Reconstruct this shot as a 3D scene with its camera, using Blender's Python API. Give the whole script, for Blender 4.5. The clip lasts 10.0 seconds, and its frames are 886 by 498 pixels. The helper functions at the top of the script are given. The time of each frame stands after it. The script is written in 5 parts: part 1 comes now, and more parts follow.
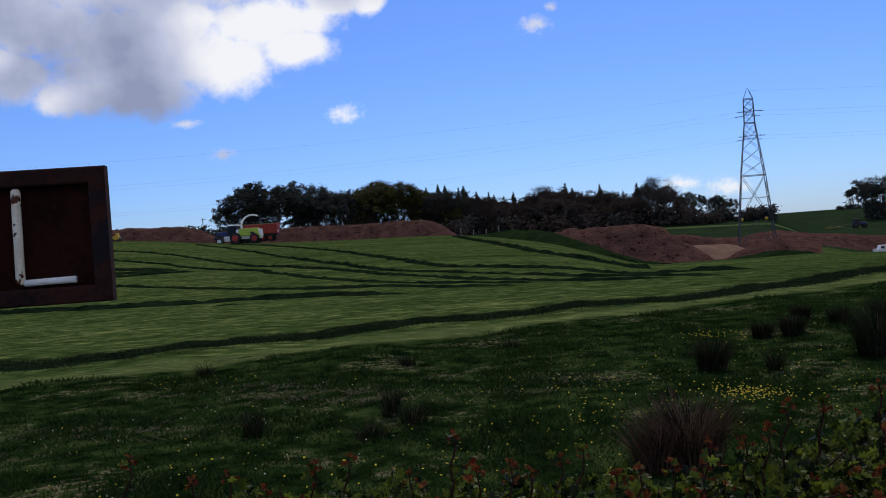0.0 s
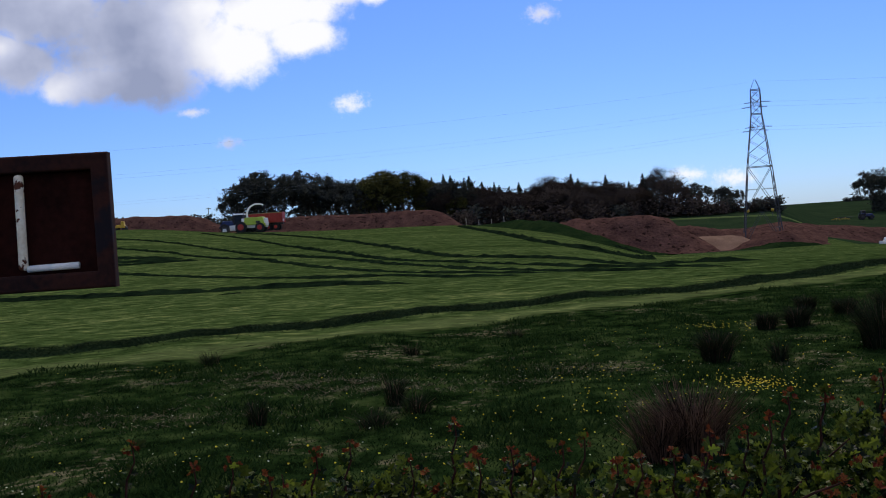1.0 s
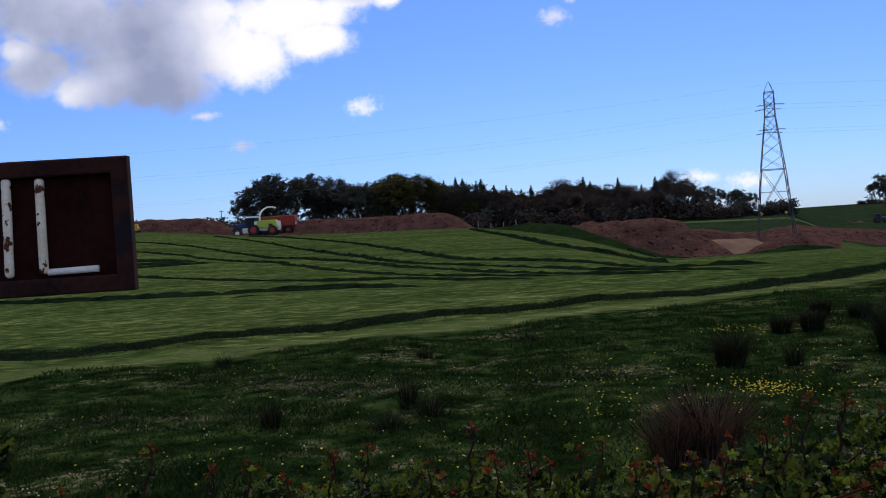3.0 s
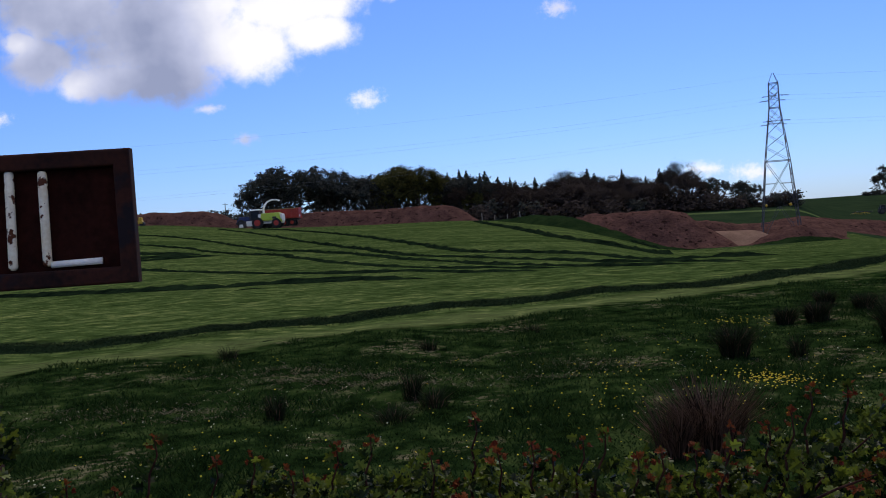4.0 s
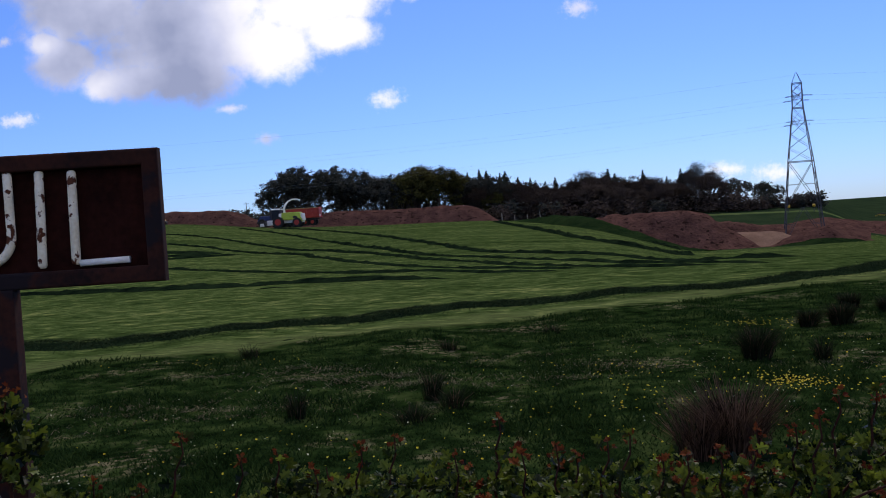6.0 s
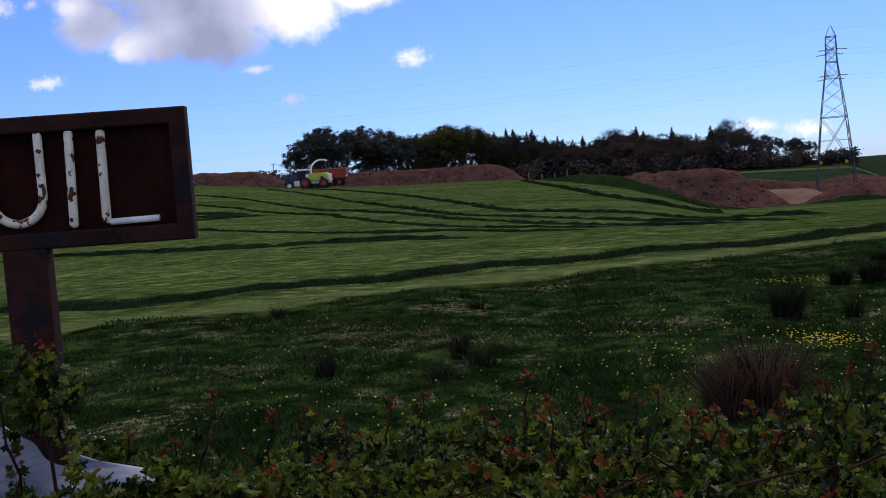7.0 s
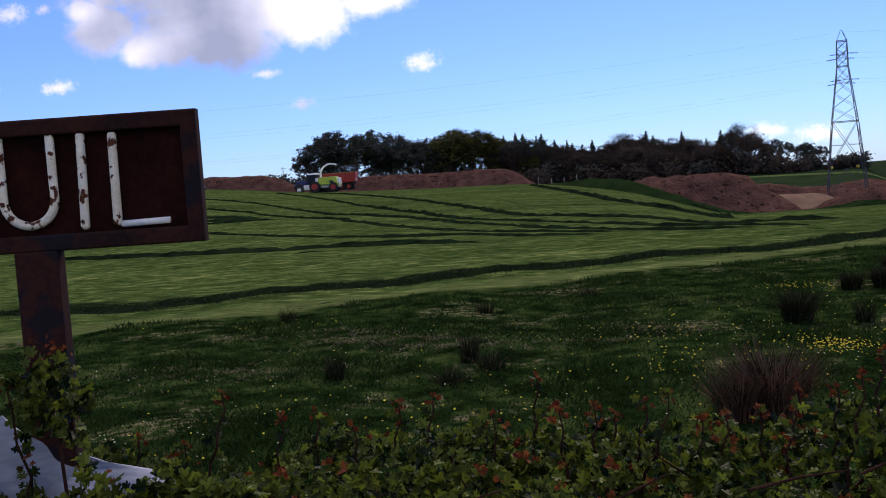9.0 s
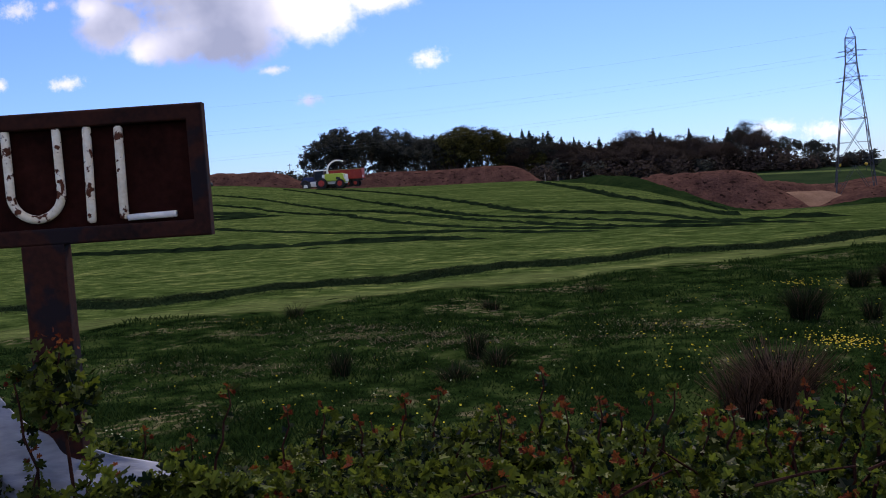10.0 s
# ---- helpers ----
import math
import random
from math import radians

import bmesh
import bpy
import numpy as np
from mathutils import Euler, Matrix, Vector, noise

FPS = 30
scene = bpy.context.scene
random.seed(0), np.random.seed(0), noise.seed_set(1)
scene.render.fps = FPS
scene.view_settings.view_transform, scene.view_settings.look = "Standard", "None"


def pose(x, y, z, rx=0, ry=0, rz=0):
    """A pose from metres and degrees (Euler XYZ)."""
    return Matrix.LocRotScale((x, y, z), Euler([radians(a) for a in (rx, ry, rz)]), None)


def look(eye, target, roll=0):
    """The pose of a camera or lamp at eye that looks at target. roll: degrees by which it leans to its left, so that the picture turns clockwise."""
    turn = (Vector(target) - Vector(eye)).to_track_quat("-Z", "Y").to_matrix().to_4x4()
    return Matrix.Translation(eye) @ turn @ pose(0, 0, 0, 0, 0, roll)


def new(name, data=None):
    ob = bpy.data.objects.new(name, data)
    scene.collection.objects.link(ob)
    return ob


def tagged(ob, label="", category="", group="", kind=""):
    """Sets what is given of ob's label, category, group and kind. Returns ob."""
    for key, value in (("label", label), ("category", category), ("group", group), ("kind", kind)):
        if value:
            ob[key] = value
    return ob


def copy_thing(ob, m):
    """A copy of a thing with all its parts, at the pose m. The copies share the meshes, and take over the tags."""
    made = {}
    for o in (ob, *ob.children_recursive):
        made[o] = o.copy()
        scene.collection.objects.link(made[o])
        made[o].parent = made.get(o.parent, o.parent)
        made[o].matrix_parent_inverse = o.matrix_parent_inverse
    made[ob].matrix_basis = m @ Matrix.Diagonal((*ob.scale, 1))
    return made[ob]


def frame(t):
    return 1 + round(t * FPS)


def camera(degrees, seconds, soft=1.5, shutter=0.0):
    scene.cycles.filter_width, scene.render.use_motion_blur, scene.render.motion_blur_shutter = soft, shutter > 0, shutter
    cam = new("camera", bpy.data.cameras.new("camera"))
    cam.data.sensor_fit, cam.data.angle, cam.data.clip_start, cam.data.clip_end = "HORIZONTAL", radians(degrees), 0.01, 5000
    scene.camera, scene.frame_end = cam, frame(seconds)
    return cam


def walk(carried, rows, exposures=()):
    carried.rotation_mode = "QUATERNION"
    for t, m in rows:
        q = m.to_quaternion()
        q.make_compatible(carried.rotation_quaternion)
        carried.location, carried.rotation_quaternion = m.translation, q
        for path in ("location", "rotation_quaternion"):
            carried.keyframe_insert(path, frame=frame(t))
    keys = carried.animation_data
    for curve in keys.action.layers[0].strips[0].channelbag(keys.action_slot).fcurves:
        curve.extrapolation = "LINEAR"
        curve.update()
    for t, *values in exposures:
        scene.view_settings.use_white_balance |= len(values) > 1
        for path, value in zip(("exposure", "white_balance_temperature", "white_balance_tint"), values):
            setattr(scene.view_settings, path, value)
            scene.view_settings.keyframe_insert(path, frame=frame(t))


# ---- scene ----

# ---- camera ----
cam = camera(53.0, 10.0, soft=1.0)
walk(cam, [
    (0, pose(0.0000, 0.0000, 1.7000, 89.300, 4.000, -0.000)),
    (0.5, pose(0.0032, 0.0022, 1.6951, 88.805, 3.923, 0.152)),
    (1, pose(0.0068, 0.0006, 1.6947, 88.675, 3.732, 0.340)),
    (1.5, pose(0.0052, -0.0001, 1.6975, 88.611, 3.734, 0.266)),
    (2, pose(-0.0001, -0.0006, 1.6962, 88.861, 3.864, 0.435)),
    (2.5, pose(-0.0074, 0.0002, 1.6978, 89.079, 3.721, 0.890)),
    (4, pose(-0.0032, -0.0006, 1.6948, 88.439, 3.858, 1.363)),
    (4.5, pose(-0.0102, -0.0028, 1.6979, 88.538, 3.980, 1.550)),
    (5, pose(-0.0134, -0.0017, 1.6959, 88.783, 4.123, 1.792)),
    (6.5, pose(-0.0165, 0.0000, 1.6956, 87.870, 3.540, 3.424)),
    (7, pose(-0.0171, 0.0024, 1.6890, 86.035, 4.049, 4.362)),
    (7.5, pose(-0.0162, 0.0026, 1.6864, 86.330, 3.736, 4.064)),
    (8, pose(-0.0168, 0.0049, 1.6838, 86.363, 3.900, 4.292)),
    (8.5, pose(-0.0224, 0.0008, 1.6865, 86.375, 4.006, 4.465)),
    (9, pose(-0.0189, 0.0028, 1.6851, 86.351, 3.970, 4.965)),
    (9.5, pose(-0.0158, 0.0052, 1.6815, 85.955, 4.028, 5.021)),
    (10, pose(-0.0180, 0.0044, 1.6795, 86.172, 3.859, 5.388)),
], exposures=[(0, -0.14, 6500, 10), (0.5, -0.05, 6550, 10), (2, 0.0, 6550, 11), (4.5, 0.02, 6500, 13), (6.5, 0.09, 6500, 15), (8, 0.25, 6750, 16), (10, 0.30, 6800, 17)])

# ---- world and sun ----
world = bpy.data.worlds.new("sky")
scene.world = world
world.use_nodes = True
wn, wl = world.node_tree.nodes, world.node_tree.links
wn.clear()


def wnode(kind, operation="", interpolation_type=""):
    n = wn.new(kind)
    if operation:
        n.operation = operation
    if interpolation_type:
        n.interpolation_type = interpolation_type
    return n


def wmath(op, a, b=None, c=None):
    n = wnode("ShaderNodeMath", operation=op)
    for i, v in enumerate((a, b, c)):
        if v is None:
            continue
        if isinstance(v, (int, float)):
            n.inputs[i].default_value = v
        else:
            wl.new(v, n.inputs[i])
    return n.outputs[0]


SUN_ELEVATION, SUN_TURN = 52.0, 14.0
sky = wnode("ShaderNodeTexSky")
sky.sky_type, sky.sun_disc, sky.sun_elevation, sky.sun_rotation = "NISHITA", False, radians(SUN_ELEVATION), radians(SUN_TURN)
sky.air_density, sky.dust_density, sky.ozone_density = 1.0, 0.3, 3.0
blue = wnode("ShaderNodeBackground")
blue.inputs["Strength"].default_value = 0.088
tint = wnode("ShaderNodeMix")
tint.data_type, tint.blend_type = "RGBA", "MULTIPLY"
tint.inputs["Factor"].default_value = 1.0
tint.inputs["B"].default_value = (0.62, 0.89, 1.56, 1)
wl.new(sky.outputs[0], tint.inputs["A"])
wl.new(tint.outputs["Result"], blue.inputs["Color"])
way = wnode("ShaderNodeTexCoord").outputs["Generated"]
split = wnode("ShaderNodeSeparateXYZ")
wl.new(way, split.inputs[0])
ahead = wmath("MAXIMUM", split.outputs[1], 0.02)
side = wmath("DIVIDE", split.outputs[0], ahead)
lift = wmath("DIVIDE", split.outputs[2], ahead)
plane = wnode("ShaderNodeCombineXYZ")
wl.new(side, plane.inputs[0]), wl.new(lift, plane.inputs[1])


def wnoise(vector, scale, detail, rough=0.55):
    n = wnode("ShaderNodeTexNoise")
    n.inputs["Scale"].default_value, n.inputs["Detail"].default_value, n.inputs["Roughness"].default_value = scale, detail, rough
    wl.new(vector, n.inputs["Vector"])
    return n.outputs[0]


# clouds ahead: bearing, lift, half width, half height, lightness of each puff
PUFFS = [(-.33, .235, .15, .072, .18), (-.33, .187, .085, .034, .06), (-.385, .187, .055, .030, .30), (-.425, .187, .030, .022, 1.0), (-.465, .215, .05, .036, .35), (-.487, .236, .026, .020, .95),
         (-.235, .215, .075, .045, 1.15), (-.155, .225, .052, .028, 1.3), (-.185, .255, .09, .035, 1.2), (-.27, .265, .05, .03, .9), (-.43, .265, .10, .045, .20), (-.105, .276, .045, .022, .40),
         (-.066, .270, .022, .018, .85), (-.30, .31, .20, .05, .35), (-.47, .31, .08, .05, .4)]
WISPS = [(-.101, .147, .022, .0134, .95), (.119, .233, .020, .012, .55), (-.240, .111, .017, .008, .5), (-.279, .148, .020, .006, .6), (.271, .043, .028, .010, .9),
         (.325, .036, .032, .012, .9), (.139, .251, .010, .006, .5), (-.526, .152, .026, .010, .7), (-.575, .240, .026, .013, .6), (-.535, .242, .012, .007, .5), (-.607, .157, .012, .010, .7)]
ragged = wnoise(plane.outputs[0], 14.0, 6.0, 0.6)
puffy = wnoise(plane.outputs[0], 42.0, 5.0, 0.6)
rim = wmath("ADD", wmath("MULTIPLY", wmath("SUBTRACT", ragged, 0.5), 1.1), wmath("MULTIPLY", wmath("SUBTRACT", puffy, 0.5), 0.7))
fleecy = wnoise(plane.outputs[0], 110.0, 5.0, 0.65)
soft_rim = wmath("MULTIPLY", wmath("SUBTRACT", fleecy, 0.54), 1.8)
body = light = wisp = weight = None
for ca, ce, wa, we, lit in PUFFS + WISPS:
    u = wmath("DIVIDE", wmath("SUBTRACT", side, ca), wa)
    v = wmath("DIVIDE", wmath("SUBTRACT", lift, ce), we)
    r = wmath("SQRT", wmath("ADD", wmath("MULTIPLY", u, u), wmath("MULTIPLY", v, v)))
    m = wmath("SUBTRACT", 1.0, r)
    near = wmath("MAXIMUM", wmath("ADD", m, 0.6), 0.001)
    near = wmath("MULTIPLY", near, near)
    g = wmath("MULTIPLY", near, lit)
    if we > .0135:
        body = m if body is None else wmath("MAXIMUM", body, m)
    else:
        wisp = m if wisp is None else wmath("MAXIMUM", wisp, m)
    light = g if light is None else wmath("ADD", light, g)
    weight = near if weight is None else wmath("ADD", weight, near)
front = wnode("ShaderNodeMapRange", interpolation_type="SMOOTHSTEP")
front.inputs["From Min"].default_value, front.inputs["From Max"].default_value = -0.10, 0.50
wl.new(wmath("ADD", body, rim), front.inputs["Value"])
small = wnode("ShaderNodeMapRange", interpolation_type="SMOOTHSTEP")
small.inputs["From Min"].default_value, small.inputs["From Max"].default_value = -0.2, 1.0
wl.new(wmath("ADD", wisp, soft_rim), small.inputs["Value"])
# broken cloud over the rest of the sky
rest = wnode("ShaderNodeMapRange", interpolation_type="SMOOTHSTEP")
rest.inputs["From Min"].default_value, rest.inputs["From Max"].default_value = 0.50, 0.62
wl.new(wnoise(way, 3.0, 5.0), rest.inputs["Value"])
behind = wnode("ShaderNodeMapRange", interpolation_type="SMOOTHSTEP")
behind.inputs["From Min"].default_value, behind.inputs["From Max"].default_value = 0.35, -0.05
wl.new(split.outputs[1], behind.inputs["Value"])
overhead = wnode("ShaderNodeMapRange", interpolation_type="SMOOTHSTEP")
overhead.inputs["From Min"].default_value, overhead.inputs["From Max"].default_value = 0.45, 0.62
wl.new(split.outputs[2], overhead.inputs["Value"])
cover = wmath("MAXIMUM", front.outputs[0], wmath("MULTIPLY", small.outputs[0], 0.85))
high = wmath("MULTIPLY", rest.outputs[0], wmath("MAXIMUM", behind.outputs[0], overhead.outputs[0]))
shade = wnode("ShaderNodeValToRGB")
shade.color_ramp.elements[0].position, shade.color_ramp.elements[0].color = 0.10, (0.31, 0.35, 0.50, 1)
shade.color_ramp.elements[1].position, shade.color_ramp.elements[1].color = 0.82, (1.02, 1.02, 1.05, 1)
mid = shade.color_ramp.elements.new(0.42)
mid.color = (0.56, 0.60, 0.77, 1)
wl.new(wmath("ADD", wmath("DIVIDE", light, weight), wmath("MULTIPLY", wmath("SUBTRACT", wnoise(plane.outputs[0], 11.0, 4.0, 0.5), 0.5), 0.9)), shade.inputs[0])
white = wnode("ShaderNodeBackground")
wl.new(shade.outputs[0], white.inputs["Color"])
white.inputs["Strength"].default_value = 1.0
both = wnode("ShaderNodeMixShader")
wl.new(wmath("MULTIPLY", cover, 0.96), both.inputs[0]), wl.new(blue.outputs[0], both.inputs[1]), wl.new(white.outputs[0], both.inputs[2])
lit_cloud = wnode("ShaderNodeBackground")
lit_cloud.inputs["Color"].default_value = (1.0, 0.96, 0.90, 1)
lit_cloud.inputs["Strength"].default_value = 1.3
whole = wnode("ShaderNodeMixShader")
wl.new(high, whole.inputs[0]), wl.new(both.outputs[0], whole.inputs[1]), wl.new(lit_cloud.outputs[0], whole.inputs[2])
wl.new(whole.outputs[0], wnode("ShaderNodeOutputWorld").inputs[0])

sun = new("sun", bpy.data.lights.new("sun", "SUN"))
sun.data.energy, sun.data.angle, sun.data.color = 2.4, radians(2), (1.0, 0.92, 0.76)
sa, se = radians(SUN_TURN), radians(SUN_ELEVATION)
sun.matrix_world = look((math.sin(sa) * math.cos(se) * 90, math.cos(sa) * math.cos(se) * 90, math.sin(se) * 90), (0, 0, 0))


# ---- materials ----
def material(name, dark, lightc, scale=4.0, rough=0.9, bump=0.3, fine=40.0, metal=0.0, stretch=(1, 1, 1), thin=0.0, pieces=0.0,
             spots=None, spot_scale=6.0, spot_at=0.6, distance=0.02, spec=0.3):
    """Noise between two colours at two scales; spots: a third colour in patches; thin: light let through; pieces: change from island to island."""
    mt = bpy.data.materials.new(name)
    mt.use_nodes = True
    nt = mt.node_tree
    n, l = nt.nodes, nt.links
    bsdf = n["Principled BSDF"]
    at = n.new("ShaderNodeTexCoord").outputs["Object"]
    mp = n.new("ShaderNodeMapping")
    mp.inputs["Scale"].default_value = stretch
    l.new(at, mp.inputs[0])

    def noise_at(s, d=4):
        t = n.new("ShaderNodeTexNoise")
        t.inputs["Scale"].default_value, t.inputs["Detail"].default_value = s, d
        l.new(mp.outputs[0], t.inputs["Vector"])
        return t.outputs[0]

    def maths(op, a, b):
        m = n.new("ShaderNodeMath")
        m.operation = op
        for i, v in enumerate((a, b)):
            if isinstance(v, (int, float)):
                m.inputs[i].default_value = v
            else:
                l.new(v, m.inputs[i])
        return m.outputs[0]

    coarse, small = noise_at(scale), noise_at(fine)
    f = maths("ADD", maths("MULTIPLY", coarse, 0.6), maths("MULTIPLY", small, 0.4))
    if pieces:
        geo = n.new("ShaderNodeNewGeometry").outputs["Random Per Island"]
        f = maths("ADD", maths("MULTIPLY", f, 1 - pieces), maths("MULTIPLY", geo, pieces))
    ramp = n.new("ShaderNodeValToRGB")
    lo, hi = (0.33, 0.67) if not pieces else (0.2, 0.8)
    ramp.color_ramp.elements[0].position, ramp.color_ramp.elements[0].color = lo, (*dark, 1)
    ramp.color_ramp.elements[1].position, ramp.color_ramp.elements[1].color = hi, (*lightc, 1)
    l.new(f, ramp.inputs[0])
    colour = ramp.outputs[0]
    if spots:
        step = n.new("ShaderNodeMapRange")
        step.inputs["From Min"].default_value, step.inputs["From Max"].default_value = spot_at, spot_at + 0.04
        l.new(noise_at(spot_scale, 5), step.inputs["Value"])
        mix = n.new("ShaderNodeMix")
        mix.data_type = "RGBA"
        l.new(step.outputs[0], mix.inputs["Factor"])
        l.new(colour, mix.inputs["A"])
        mix.inputs["B"].default_value = (*spots, 1)
        colour = mix.outputs["Result"]
    l.new(colour, bsdf.inputs["Base Color"])
    bsdf.inputs["Roughness"].default_value, bsdf.inputs["Metallic"].default_value = rough, metal
    bsdf.inputs["Specular IOR Level"].default_value = spec
    if bump:
        b = n.new("ShaderNodeBump")
        b.inputs["Strength"].default_value, b.inputs["Distance"].default_value = bump, distance
        l.new(f if not pieces else small, b.inputs["Height"])
        l.new(b.outputs[0], bsdf.inputs["Normal"])
    if thin:
        tr = n.new("ShaderNodeBsdfTranslucent")
        l.new(colour, tr.inputs[0])
        ms = n.new("ShaderNodeMixShader")
        ms.inputs[0].default_value = thin
        l.new(bsdf.outputs[0], ms.inputs[1]), l.new(tr.outputs[0], ms.inputs[2])
        l.new(ms.outputs[0], n["Material Output"].inputs[0])
    return mt


def field_material():
    """Rough pasture by the hedge; beyond a slanting edge, mown stubble in swaths with paler and darker streaks."""
    mt = bpy.data.materials.new("grass_field")
    mt.use_nodes = True
    nt = mt.node_tree
    n, l = nt.nodes, nt.links
    bsdf = n["Principled BSDF"]
    at = n.new("ShaderNodeTexCoord").outputs["Object"]

    def noise_at(s, d=5, turn=0.0, stretch=(1, 1, 1), rough=0.6):
        mp = n.new("ShaderNodeMapping")
        mp.inputs["Rotation"].default_value = (0, 0, radians(turn))
        mp.inputs["Scale"].default_value = stretch
        l.new(at, mp.inputs[0])
        t = n.new("ShaderNodeTexNoise")
        t.inputs["Scale"].default_value, t.inputs["Detail"].default_value, t.inputs["Roughness"].default_value = s, d, rough
        l.new(mp.outputs[0], t.inputs["Vector"])
        return t.outputs[0]

    def maths(op, a, b):
        m = n.new("ShaderNodeMath")
        m.operation = op
        for i, v in enumerate((a, b)):
            if isinstance(v, (int, float)):
                m.inputs[i].default_value = v
            else:
                l.new(v, m.inputs[i])
        return m.outputs[0]

    def ramp(f, stops):
        r = n.new("ShaderNodeValToRGB")
        r.color_ramp.elements[0].position, r.color_ramp.elements[0].color = stops[0][0], (*stops[0][1], 1)
        r.color_ramp.elements[1].position, r.color_ramp.elements[1].color = stops[-1][0], (*stops[-1][1], 1)
        for p, c in stops[1:-1]:
            r.color_ramp.elements.new(p).color = (*c, 1)
        l.new(f, r.inputs[0])
        return r.outputs[0]

    def step(v, lo, hi):
        s = n.new("ShaderNodeMapRange")
        s.interpolation_type = "SMOOTHSTEP"
        s.inputs["From Min"].default_value, s.inputs["From Max"].default_value = lo, hi
        l.new(v, s.inputs["Value"])
        return s.outputs[0]

    def mixed(f, a, b):
        m = n.new("ShaderNodeMix")
        m.data_type = "RGBA"
        l.new(f, m.inputs["Factor"]), l.new(a, m.inputs["A"]), l.new(b, m.inputs["B"])
        return m.outputs["Result"]

    xyz = n.new("ShaderNodeSeparateXYZ")
    l.new(at, xyz.inputs[0])
    across = maths("SUBTRACT", xyz.outputs[1], maths("MULTIPLY", xyz.outputs[0], 0.49))
    wander = maths("MULTIPLY", maths("SUBTRACT", noise_at(0.5, 4), 0.5), 1.4)
    mown = step(maths("ADD", across, wander), 15.2, 15.7)
    streak = noise_at(2.1, 6, -26.0, (0.7, 1.1, 1), 0.72)
    broad = noise_at(0.10, 4, -26.0, (0.3, 1.6, 1))
    grain = noise_at(5.0, 5, -26.0, (0.4, 1, 1), 0.7)
    patch = noise_at(0.35, 3)
    comb = noise_at(1.0, 6, -18.0, (1.8, 2.6, 1), 0.8)
    v = maths("ADD", maths("ADD", maths("MULTIPLY", streak, 0.34), maths("MULTIPLY", grain, 0.20)), maths("ADD", maths("MULTIPLY", broad, 0.14), maths("ADD", maths("MULTIPLY", patch, 0.10), maths("MULTIPLY", comb, 0.22))))
    stubble = ramp(v, [(0.40, (.005, .012, .004)), (0.465, (.024, .040, .011)), (0.525, (.050, .077, .021)), (0.60, (.175, .188, .062))])
    swath = step(maths("ADD", across, maths("MULTIPLY", wander, 0.5)), 17.0, 16.3)
    dry = n.new("ShaderNodeRGB")
    dry.outputs[0].default_value = (.150, .165, .062, 1)
    stubble = mixed(maths("MULTIPLY", swath, maths("MULTIPLY", grain, 0.5)), stubble, dry.outputs[0])
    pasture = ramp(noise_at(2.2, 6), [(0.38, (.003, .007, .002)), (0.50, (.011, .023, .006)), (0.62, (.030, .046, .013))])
    straw = maths("MULTIPLY", step(noise_at(0.55, 4), 0.54, 0.62), step(noise_at(9.0, 4), 0.48, 0.60))
    tan = n.new("ShaderNodeRGB")
    tan.outputs[0].default_value = (.17, .14, .085, 1)
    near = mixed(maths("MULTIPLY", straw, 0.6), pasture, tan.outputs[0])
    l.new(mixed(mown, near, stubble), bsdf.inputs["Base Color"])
    bsdf.inputs["Roughness"].default_value = 0.95
    bsdf.inputs["Specular IOR Level"].default_value = 0.0
    b = n.new("ShaderNodeBump")
    b.inputs["Strength"].default_value, b.inputs["Distance"].default_value = 0.8, 0.08
    l.new(maths("ADD", maths("MULTIPLY", grain, 0.6), streak), b.inputs["Height"])
    l.new(b.outputs[0], bsdf.inputs["Normal"])
    return mt


FIELD = field_material()
FAR_GRASS = material("far_grass", (.011, .022, .011), (.026, .041, .018), 0.12, 0.95, 0.4, 1.6, distance=0.2, spec=0.0)
PALE_GRASS = material("pale_grass", (.05, .08, .025), (.10, .13, .045), 0.3, 0.95, 0.4, 3.0, distance=0.1, spec=0.0)
BANK_GRASS = material("bank_grass", (.005, .013, .005), (.017, .030, .010), 0.6, 0.95, 1.0, 3.0, distance=0.4, spec=0.0)
SOIL = material("soil", (.034, .018, .016), (.108, .056, .043), 0.55, 0.95, 1.0, 3.0, distance=0.35, spots=(.022, .012, .010), spot_scale=1.3, spot_at=0.60, spec=0.0)
SAND = material("sand", (.12, .072, .050), (.20, .130, .092), 0.5, 0.95, 0.6, 5.0, distance=0.1, spec=0.0)
# near-black: the shade on the rows' near sides is put into this colour
SHADED_HAY = material("shaded_cut_grass", (.002, .005, .003), (.014, .025, .011), 1.5, 0.95, 1.0, 16.0, distance=0.05, spec=0.0)
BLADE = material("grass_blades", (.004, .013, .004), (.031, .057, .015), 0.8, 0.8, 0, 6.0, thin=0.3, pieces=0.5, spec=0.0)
STRAW = material("dead_grass", (.07, .055, .034), (.23, .19, .125), 2.0, 0.9, 0, 9.0, thin=0.15, pieces=0.6, spec=0.0)
RUSH = material("rush_stems", (.012, .008, .006), (.13, .080, .056), 3.0, 0.85, 0, 15.0, thin=0.15, pieces=0.7, spec=0.0)
RUSH_GREEN = material("green_rush_stems", (.006, .010, .005), (.030, .038, .018), 3.0, 0.85, 0, 15.0, thin=0.15, pieces=0.6, spec=0.0)
PETAL = material("buttercup_petals", (.55, .38, .01), (.85, .68, .04), 20.0, 0.5, 0, 80.0, thin=0.3, pieces=0.6)
DAISY = material("pale_petals", (.45, .46, .30), (.75, .72, .48), 20.0, 0.6, 0, 80.0, thin=0.3, pieces=0.6)
LEAF = material("hawthorn_leaf", (.003, .010, .002), (.122, .152, .018), 6.0, 0.5, 0, 30.0, thin=0.48, pieces=0.75, spec=0.16)
